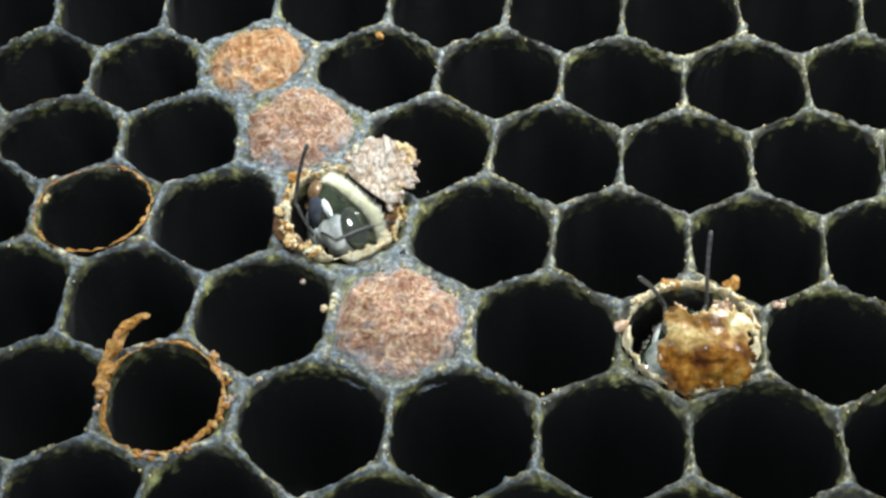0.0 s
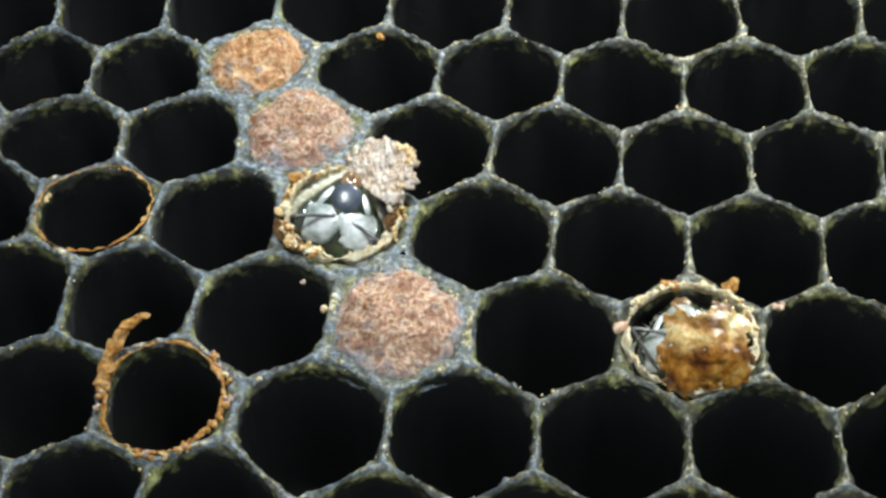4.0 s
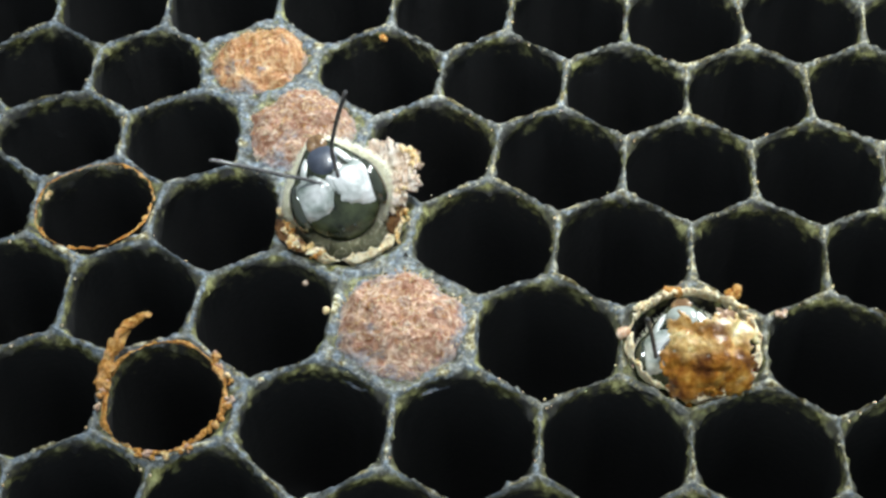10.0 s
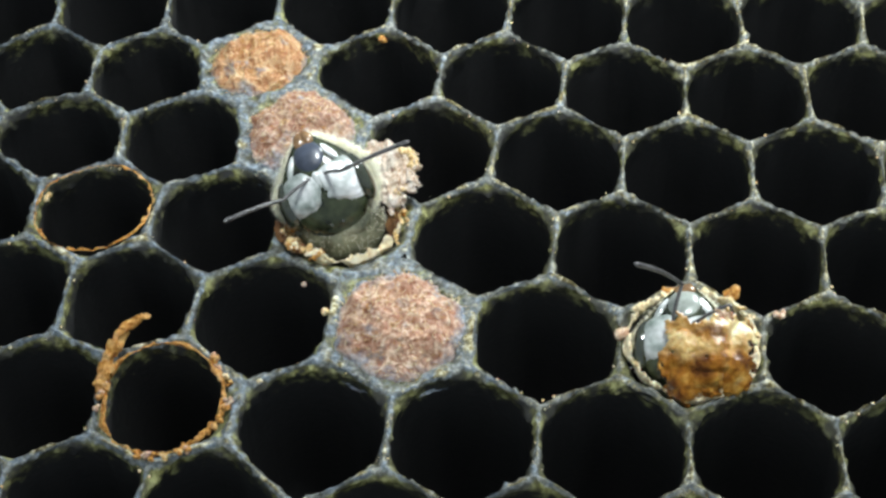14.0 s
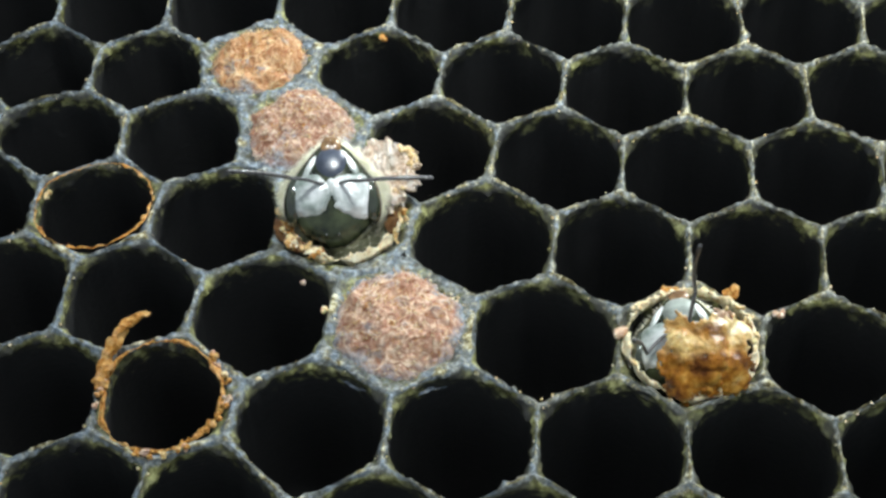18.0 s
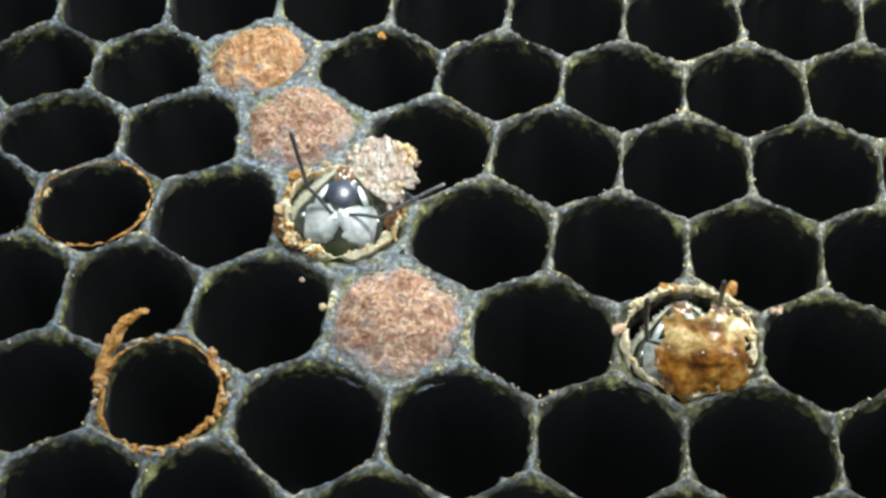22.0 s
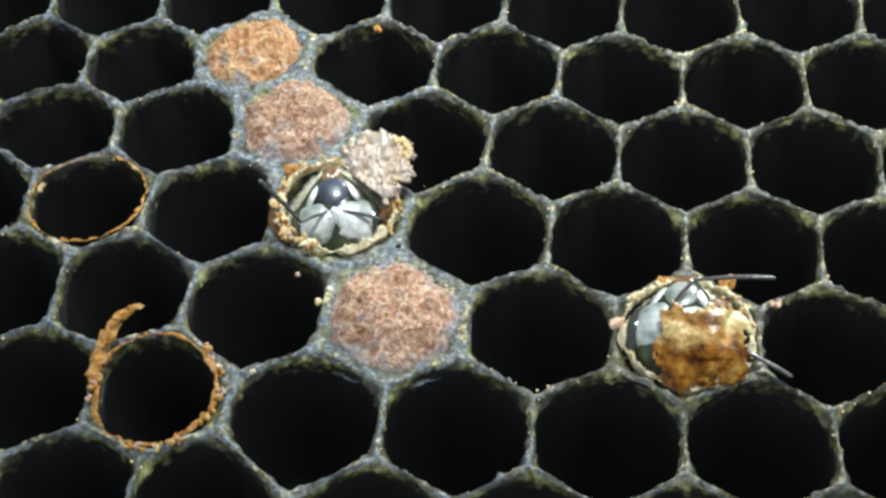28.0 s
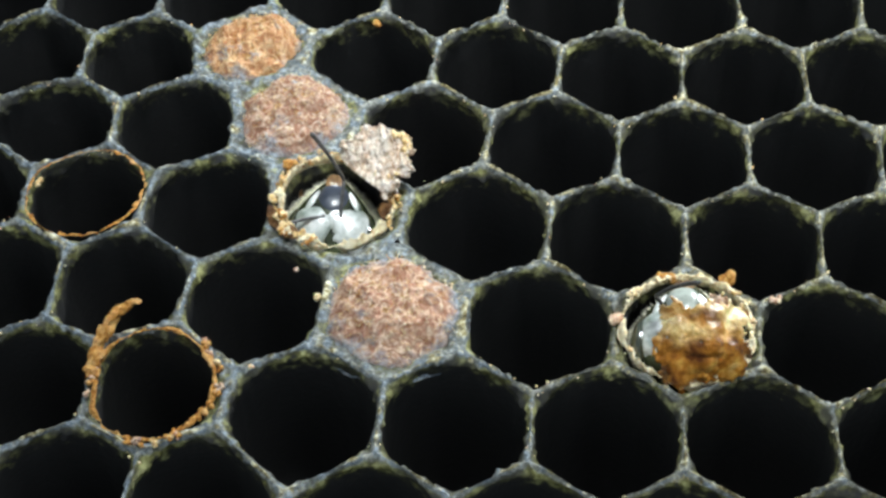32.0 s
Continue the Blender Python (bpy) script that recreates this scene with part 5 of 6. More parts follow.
    walk(upper["right_flagellum"], [
        (0, pose(0.00000, 0.00000, 0.00150, 104.6, 74.8, 77.1)),
        (1, pose(0.00000, 0.00000, 0.00150, 104.6, 74.8, 77.1)),
        (1.3333, pose(0.00000, 0.00000, 0.00150, 113.7, 24.9, 104.3)),
        (1.6667, pose(0.00000, 0.00000, 0.00150, 100.1, -23.4, 123.6)),
        (2, pose(0.00000, 0.00000, 0.00150, 47.3, -55.8, 179.6)),
        (2.3333, pose(0.00000, 0.00000, 0.00150, 100.1, -23.4, 123.6)),
        (2.6667, pose(0.00000, 0.00000, 0.00150, 113.7, 24.9, 104.3)),
        (3, pose(0.00000, 0.00000, 0.00150, 104.6, 74.8, 77.1)),
        (3.5, pose(0.00000, 0.00000, 0.00150, 104.6, 74.8, 77.1)),
        (5.5, pose(0.00000, 0.00000, 0.00150, 104.6, 74.8, 77.1)),
        (5.7333, pose(0.00000, 0.00000, 0.00150, 35.3, 40.9, 30.7)),
        (6, pose(0.00000, 0.00000, 0.00150, 10.1, 1.7, 37.4)),
        (6.2667, pose(0.00000, 0.00000, 0.00150, 35.3, 40.9, 30.7)),
        (6.5, pose(0.00000, 0.00000, 0.00150, 104.6, 74.8, 77.1)),
        (6.7333, pose(0.00000, 0.00000, 0.00150, 59.4, 43.7, 88.9)),
        (7, pose(0.00000, 0.00000, 0.00150, 21.1, 24.1, 119.3)),
        (7.2667, pose(0.00000, 0.00000, 0.00150, 59.4, 43.7, 88.9)),
        (7.5, pose(0.00000, 0.00000, 0.00150, 104.6, 74.8, 77.1)),
        (7.7333, pose(0.00000, 0.00000, 0.00150, 45.5, 28.9, 56.8)),
        (8, pose(0.00000, 0.00000, 0.00150, 7.9, -11.5, 81.9)),
        (8.5, pose(0.00000, 0.00000, 0.00150, 51.2, 9.1, 114.5)),
        (8.7333, pose(0.00000, 0.00000, 0.00150, 11.8, 5.2, 87.5)),
        (9, pose(0.00000, 0.00000, 0.00150, -22.6, -14.1, 68.3)),
        (9.5, pose(0.00000, 0.00000, 0.00150, 30.4, -3.9, 35.3)),
        (9.7333, pose(0.00000, 0.00000, 0.00150, 23.4, -15.1, 73.6)),
        (10, pose(0.00000, 0.00000, 0.00150, 10.5, -19.2, 114.5)),
        (10.267, pose(0.00000, 0.00000, 0.00150, 56.8, 20.2, 75.9)),
        (10.5, pose(0.00000, 0.00000, 0.00150, 104.6, 74.8, 77.1)),
        (11, pose(0.00000, 0.00000, 0.00150, 104.6, 74.8, 77.1)),
        (11.5, pose(0.00000, 0.00000, 0.00150, 104.6, 74.8, 77.1)),
        (11.733, pose(0.00000, 0.00000, 0.00150, 32.4, 26.7, 38.3)),
        (12, pose(0.00000, 0.00000, 0.00150, -5.3, -20.5, 60.7)),
        (12.5, pose(0.00000, 0.00000, 0.00150, 37.7, 11.3, 77.7)),
        (12.733, pose(0.00000, 0.00000, 0.00150, 62.3, 42.2, 64.3)),
        (13, pose(0.00000, 0.00000, 0.00150, 104.6, 74.8, 77.1)),
        (13.267, pose(0.00000, 0.00000, 0.00150, 49.3, 31.7, 80.1)),
        (13.5, pose(0.00000, 0.00000, 0.00150, 3.4, 4.8, 116.2)),
        (13.733, pose(0.00000, 0.00000, 0.00150, 28.9, 8.9, 91.5)),
        (14, pose(0.00000, 0.00000, 0.00150, 51.5, 22.8, 70.1)),
        (14.5, pose(0.00000, 0.00000, 0.00150, 29.6, 3.1, 128.4)),
        (16.5, pose(0.00000, 0.00000, 0.00150, 2.3, -2.9, 112.4)),
        (17, pose(0.00000, 0.00000, 0.00150, 20.3, 7.2, 119.3)),
        (17.5, pose(0.00000, 0.00000, 0.00150, 60.8, 19.8, 82.8)),
        (18, pose(0.00000, 0.00000, 0.00150, 57.7, 15.2, 72.6)),
        (18.5, pose(0.00000, 0.00000, 0.00150, 86.1, 8.5, 86.6)),
        (18.733, pose(0.00000, 0.00000, 0.00150, 38.0, 14.2, 63.8)),
        (19, pose(0.00000, 0.00000, 0.00150, -8.3, 1.5, 44.3)),
        (19.5, pose(0.00000, 0.00000, 0.00150, 3.3, -4.7, 72.3)),
        (20, pose(0.00000, 0.00000, 0.00150, 21.5, 4.0, 121.6)),
        (20.5, pose(0.00000, 0.00000, 0.00150, 63.3, -3.8, 133.8)),
        (20.733, pose(0.00000, 0.00000, 0.00150, 91.4, 31.2, 103.3)),
        (21, pose(0.00000, 0.00000, 0.00150, 104.6, 74.8, 77.1)),
        (21.267, pose(0.00000, 0.00000, 0.00150, 55.7, 46.6, 70.0)),
        (21.5, pose(0.00000, 0.00000, 0.00150, 24.2, 22.6, 88.6)),
        (22, pose(0.00000, 0.00000, 0.00150, 30.0, 35.4, 81.0)),
        (22.5, pose(0.00000, 0.00000, 0.00150, -28.2, 18.5, 61.7)),
        (23, pose(0.00000, 0.00000, 0.00150, -25.8, 13.1, 54.8)),
        (23.5, pose(0.00000, 0.00000, 0.00150, 35.2, 49.4, 116.0)),
        (23.733, pose(0.00000, 0.00000, 0.00150, 67.2, 59.0, 92.3)),
        (24, pose(0.00000, 0.00000, 0.00150, 104.6, 74.8, 77.1)),
        (24.5, pose(0.00000, 0.00000, 0.00150, 104.6, 74.8, 77.1)),
        (24.733, pose(0.00000, 0.00000, 0.00150, 58.4, 19.1, 3.0)),
        (25, pose(0.00000, 0.00000, 0.00150, 83.3, -36.9, -36.6)),
        (25.167, pose(0.00000, 0.00000, 0.00150, 95.4, -12.3, -90.1)),
        (25.333, pose(0.00000, 0.00000, 0.00150, 83.4, 11.9, -138.3)),
        (25.5, pose(0.00000, 0.00000, 0.00150, 56.1, 17.4, 166.3)),
        (26.5, pose(0.00000, 0.00000, 0.00150, 70.8, 12.5, -149.1)),
        (27.5, pose(0.00000, 0.00000, 0.00150, 77.9, -0.7, -107.7)),
        (27.667, pose(0.00000, 0.00000, 0.00150, 49.6, 19.3, -67.5)),
        (27.833, pose(0.00000, 0.00000, 0.00150, 38.0, 52.3, -29.6)),
        (28, pose(0.00000, 0.00000, 0.00150, 104.6, 74.8, 77.1)),
        (28.267, pose(0.00000, 0.00000, 0.00150, 60.3, 28.9, 84.4)),
        (28.5, pose(0.00000, 0.00000, 0.00150, 18.4, -2.5, 119.7)),
        (28.733, pose(0.00000, 0.00000, 0.00150, 39.3, 13.0, 157.2)),
        (29, pose(0.00000, 0.00000, 0.00150, 65.8, 11.5, -161.6)),
        (29.167, pose(0.00000, 0.00000, 0.00150, 93.8, 22.2, 162.4)),
        (29.333, pose(0.00000, 0.00000, 0.00150, 113.2, 46.3, 129.2)),
        (29.5, pose(0.00000, 0.00000, 0.00150, 104.6, 74.8, 77.1)),
        (29.733, pose(0.00000, 0.00000, 0.00150, 33.0, 48.9, -50.8)),
        (30, pose(0.00000, 0.00000, 0.00150, 56.7, 15.5, -99.3)),
        (30.267, pose(0.00000, 0.00000, 0.00150, 33.0, 48.9, -50.8)),
        (30.5, pose(0.00000, 0.00000, 0.00150, 104.6, 74.8, 77.1)),
        (30.667, pose(0.00000, 0.00000, 0.00150, 39.3, 60.0, -29.3)),
        (30.833, pose(0.00000, 0.00000, 0.00150, 46.4, 33.4, -68.7)),
        (31, pose(0.00000, 0.00000, 0.00150, 68.4, 15.0, -104.3)),
        (31.5, pose(0.00000, 0.00000, 0.00150, 98.7, 35.3, -134.8)),
        (31.733, pose(0.00000, 0.00000, 0.00150, 69.8, 68.3, 168.0)),
        (32, pose(0.00000, 0.00000, 0.00150, -5.9, 53.5, 65.9)),
    ])
    # lower bee: head, body and feelers
    walk(lower["head"], [
        (0, pose(-0.00013, 0.00007, 0.00764, 17.1, -18.6, 8.1)),
        (1, pose(-0.00004, 0.00007, 0.00760, 17.0, -16.0, 5.1)),
        (2, pose(-0.00000, 0.00006, 0.00786, 16.5, -9.2, 1.5)),
        (3, pose(-0.00020, 0.00004, 0.00815, 18.6, -9.1, 1.1)),
        (3.5, pose(-0.00020, 0.00004, 0.00816, 18.6, -9.1, 1.1)),
        (5.5, pose(-0.00034, 0.00003, 0.00841, 18.9, -12.8, 0.2)),
        (6, pose(-0.00034, 0.00002, 0.00864, 22.0, -12.4, -0.6)),
        (7, pose(-0.00038, 0.00002, 0.00853, 22.2, -15.1, 2.4)),
        (8, pose(-0.00032, 0.00004, 0.00817, 16.8, -12.9, 4.6)),
        (9, pose(-0.00036, 0.00004, 0.00812, 16.7, -10.4, 1.6)),
        (10, pose(-0.00032, 0.00003, 0.00845, 18.8, -10.3, 1.2)),
        (11, pose(-0.00027, 0.00004, 0.00818, 16.7, -10.3, 1.6)),
        (12, pose(-0.00029, 0.00001, 0.00875, 22.0, -12.7, -0.5)),
        (13, pose(-0.00027, -0.00000, 0.00901, 21.6, -10.1, -3.4)),
        (14, pose(-0.00032, -0.00002, 0.00944, 21.6, -10.1, -3.4)),
        (14.5, pose(-0.00030, -0.00002, 0.00942, 21.6, -10.0, -3.4)),
        (16.5, pose(-0.00029, -0.00000, 0.00900, 21.6, -10.1, -3.3)),
        (17, pose(-0.00027, 0.00001, 0.00886, 22.0, -12.7, -0.3)),
        (18, pose(-0.00035, 0.00000, 0.00896, 22.0, -12.7, -0.3)),
        (19, pose(-0.00028, 0.00006, 0.00787, 32.8, -7.2, -0.1)),
        (20, pose(-0.00014, 0.00006, 0.00785, 32.6, -5.4, 1.0)),
        (20.5, pose(-0.00023, 0.00006, 0.00790, 32.7, -7.1, -0.1)),
        (21, pose(-0.00011, 0.00006, 0.00780, 32.7, -5.4, 1.0)),
        (22, pose(-0.00020, 0.00005, 0.00794, 35.8, -6.7, -0.5)),
        (22.5, pose(-0.00009, -0.00001, 0.00918, 36.2, 2.7, -8.6)),
        (23, pose(-0.00010, -0.00006, 0.01012, 34.7, 9.2, -13.7)),
        (23.5, pose(-0.00007, -0.00003, 0.00963, 35.0, 6.4, -13.3)),
        (24, pose(-0.00010, -0.00000, 0.00901, 36.8, -1.4, -6.8)),
        (25, pose(-0.00007, 0.00005, 0.00809, 18.7, -9.9, 1.5)),
        (25.5, pose(-0.00007, 0.00005, 0.00805, 18.7, -10.0, 1.5)),
        (27.5, pose(-0.00040, -0.00003, 0.00964, 24.1, -9.5, -14.5)),
        (28, pose(-0.00033, -0.00002, 0.00937, 19.4, -9.6, -10.6)),
        (29, pose(-0.00027, -0.00001, 0.00920, 19.4, -9.6, -10.6)),
        (30, pose(-0.00016, 0.00001, 0.00888, 18.0, -10.4, -6.4)),
        (31, pose(-0.00016, 0.00000, 0.00890, 17.9, -10.5, -6.4)),
        (32, pose(-0.00013, 0.00001, 0.00876, 20.3, -10.1, -3.0)),
    ])
    walk(lower["thorax"], [
        (0, pose(0.00007, -0.00014, 0.00534, 0.0, -0.0, 0.0)),
        (1, pose(0.00009, -0.00014, 0.00530, 0.0, -0.0, 0.0)),
        (2, pose(0.00010, -0.00014, 0.00556, 0.0, -0.0, 0.0)),
        (3, pose(0.00006, -0.00014, 0.00585, 0.0, -0.0, 0.0)),
        (3.5, pose(0.00006, -0.00014, 0.00586, 0.0, -0.0, 0.0)),
        (5.5, pose(0.00003, -0.00014, 0.00611, 0.0, -0.0, 0.0)),
        (6, pose(0.00003, -0.00015, 0.00634, 0.0, -0.0, 0.0)),
        (7, pose(0.00002, -0.00015, 0.00623, 0.0, -0.0, 0.0)),
        (8, pose(0.00004, -0.00014, 0.00587, 0.0, -0.0, 0.0)),
        (9, pose(0.00003, -0.00014, 0.00582, 0.0, -0.0, 0.0)),
        (10, pose(0.00004, -0.00014, 0.00615, 0.0, -0.0, 0.0)),
        (11, pose(0.00005, -0.00014, 0.00588, 0.0, -0.0, 0.0)),
        (12, pose(0.00004, -0.00015, 0.00645, 0.0, -0.0, 0.0)),
        (13, pose(0.00005, -0.00015, 0.00671, 0.0, -0.0, 0.0)),
        (14, pose(0.00004, -0.00015, 0.00714, 0.0, -0.0, 0.0)),
        (14.5, pose(0.00004, -0.00015, 0.00712, 0.0, -0.0, 0.0)),
        (16.5, pose(0.00004, -0.00015, 0.00670, 0.0, -0.0, 0.0)),
        (17, pose(0.00005, -0.00015, 0.00656, 0.0, -0.0, 0.0)),
        (18, pose(0.00003, -0.00015, 0.00666, 0.0, -0.0, 0.0)),
        (19, pose(0.00004, -0.00014, 0.00557, 0.0, -0.0, 0.0)),
        (20, pose(0.00007, -0.00014, 0.00555, 0.0, -0.0, 0.0)),
        (20.5, pose(0.00005, -0.00014, 0.00560, 0.0, -0.0, 0.0)),
        (21, pose(0.00008, -0.00014, 0.00550, 0.0, -0.0, 0.0)),
        (22, pose(0.00006, -0.00014, 0.00564, 0.0, -0.0, 0.0)),
        (22.5, pose(0.00008, -0.00015, 0.00688, 0.0, -0.0, 0.0)),
        (23, pose(0.00008, -0.00016, 0.00782, 0.0, -0.0, 0.0)),
        (23.5, pose(0.00009, -0.00016, 0.00733, 0.0, -0.0, 0.0)),
        (24, pose(0.00008, -0.00015, 0.00671, 0.0, -0.0, 0.0)),
        (25, pose(0.00009, -0.00014, 0.00579, 0.0, -0.0, 0.0)),
        (25.5, pose(0.00009, -0.00014, 0.00575, 0.0, -0.0, 0.0)),
        (27.5, pose(0.00002, -0.00016, 0.00734, 0.0, -0.0, 0.0)),
        (28, pose(0.00003, -0.00015, 0.00707, 0.0, -0.0, 0.0)),
        (29, pose(0.00005, -0.00015, 0.00690, 0.0, -0.0, 0.0)),
        (30, pose(0.00007, -0.00015, 0.00658, 0.0, -0.0, 0.0)),
        (31, pose(0.00007, -0.00015, 0.00660, 0.0, -0.0, 0.0)),
        (32, pose(0.00007, -0.00015, 0.00646, 0.0, -0.0, 0.0)),
    ])
    walk(lower["left_scape"], [
        (0, pose(-0.00076, -0.00018, 0.00849, -41.8, 36.1, 47.0)),
        (0.5, pose(-0.00070, -0.00016, 0.00849, -36.3, -14.3, 19.4)),
        (1, pose(-0.00065, -0.00014, 0.00848, 7.6, -50.8, -35.2)),
        (2, pose(-0.00052, -0.00010, 0.00881, 34.5, -56.4, -67.9)),
        (2.5, pose(-0.00062, -0.00013, 0.00895, 54.3, -43.4, -46.1)),
        (3, pose(-0.00072, -0.00015, 0.00909, 76.0, -36.2, -23.1)),
        (3.2667, pose(-0.00072, -0.00015, 0.00910, 71.9, -45.0, -58.4)),
        (3.5, pose(-0.00072, -0.00015, 0.00911, 76.5, -53.9, -100.0)),
        (4.5, pose(-0.00081, -0.00016, 0.00921, 92.6, -48.5, -71.2)),
        (5.5, pose(-0.00091, -0.00016, 0.00932, 109.9, -48.7, -42.7)),
        (5.6667, pose(-0.00091, -0.00018, 0.00939, 32.3, -44.4, 35.5)),
        (5.8333, pose(-0.00091, -0.00020, 0.00946, 3.5, -0.0, 65.0)),
        (6, pose(-0.00091, -0.00022, 0.00954, -7.0, 50.4, 77.7)),
        (6.3333, pose(-0.00093, -0.00023, 0.00949, 8.0, 0.4, 67.2)),
        (6.6667, pose(-0.00095, -0.00024, 0.00944, 39.8, -42.5, 37.1)),
        (7, pose(-0.00097, -0.00025, 0.00940, 114.0, -45.2, -35.9)),
        (7.5, pose(-0.00093, -0.00020, 0.00924, 97.3, -46.9, -68.6)),
        (8, pose(-0.00088, -0.00016, 0.00909, 83.5, -54.7, -102.6)),
        (9, pose(-0.00090, -0.00012, 0.00906, 79.5, -55.5, -102.3)),
        (9.5, pose(-0.00087, -0.00014, 0.00922, 67.4, -44.4, -54.0)),
        (10, pose(-0.00085, -0.00017, 0.00938, 69.7, -31.1, -16.4)),
        (10.5, pose(-0.00082, -0.00015, 0.00925, 67.3, -44.4, -53.9)),
        (11, pose(-0.00080, -0.00012, 0.00912, 79.3, -55.5, -102.1)),
        (12, pose(-0.00086, -0.00023, 0.00965, 40.8, -51.6, -94.3)),
        (12.333, pose(-0.00085, -0.00022, 0.00975, -18.1, -32.8, -15.8)),
        (12.667, pose(-0.00083, -0.00021, 0.00984, -26.2, 12.5, 22.3)),
        (13, pose(-0.00082, -0.00020, 0.00993, 4.9, 51.0, 76.4)),
        (14, pose(-0.00087, -0.00023, 0.01036, -3.1, 50.4, 72.9)),
        (14.5, pose(-0.00084, -0.00023, 0.01034, -21.8, 18.6, 19.5)),
        (16.5, pose(-0.00083, -0.00021, 0.00993, 4.7, 50.9, 76.3)),
        (16.667, pose(-0.00084, -0.00021, 0.00987, 16.0, 2.7, 60.8)),
        (16.833, pose(-0.00084, -0.00022, 0.00981, 45.2, -38.4, 30.0)),
        (17, pose(-0.00085, -0.00023, 0.00976, 111.9, -43.8, -37.9)),
        (18, pose(-0.00092, -0.00024, 0.00986, 78.2, -37.1, -26.0)),
        (19, pose(-0.00076, -0.00037, 0.00876, 70.8, -40.3, -95.0)),
        (20, pose(-0.00058, -0.00037, 0.00876, -9.3, -27.2, -29.0)),
        (20.5, pose(-0.00071, -0.00037, 0.00878, 33.2, -39.2, -102.5)),
        (21, pose(-0.00055, -0.00037, 0.00870, 21.2, -40.6, -73.6)),
        (22, pose(-0.00067, -0.00042, 0.00880, 36.7, -27.9, -34.4)),
        (22.5, pose(-0.00047, -0.00044, 0.01011, 13.0, -23.4, -46.8)),
        (23, pose(-0.00041, -0.00045, 0.01109, -0.8, 17.6, -2.5)),
        (23.5, pose(-0.00042, -0.00042, 0.01058, 9.0, -6.3, -29.2)),
        (24, pose(-0.00053, -0.00044, 0.00991, -30.5, -11.7, -21.1)),
        (24.5, pose(-0.00056, -0.00030, 0.00947, 4.4, -46.4, -40.2)),
        (25, pose(-0.00059, -0.00015, 0.00903, 77.8, -53.7, -100.7)),
        (25.5, pose(-0.00059, -0.00015, 0.00899, 77.9, -53.6, -100.7)),
        (26.5, pose(-0.00078, -0.00016, 0.00978, 14.6, -20.5, -13.3)),
        (27.5, pose(-0.00097, -0.00017, 0.01056, 21.2, 37.0, 32.9)),
        (28, pose(-0.00088, -0.00012, 0.01031, 22.7, 53.5, 71.4)),
        (29, pose(-0.00082, -0.00011, 0.01014, 37.3, 53.0, 68.0)),
        (30, pose(-0.00072, -0.00011, 0.00981, 43.2, 53.1, 64.6)),
        (31, pose(-0.00072, -0.00011, 0.00984, 11.5, 53.6, 66.7)),
        (31.5, pose(-0.00069, -0.00014, 0.00977, -6.4, 14.5, 21.0)),
        (32, pose(-0.00067, -0.00017, 0.00969, 7.3, -24.8, -15.3)),
    ])
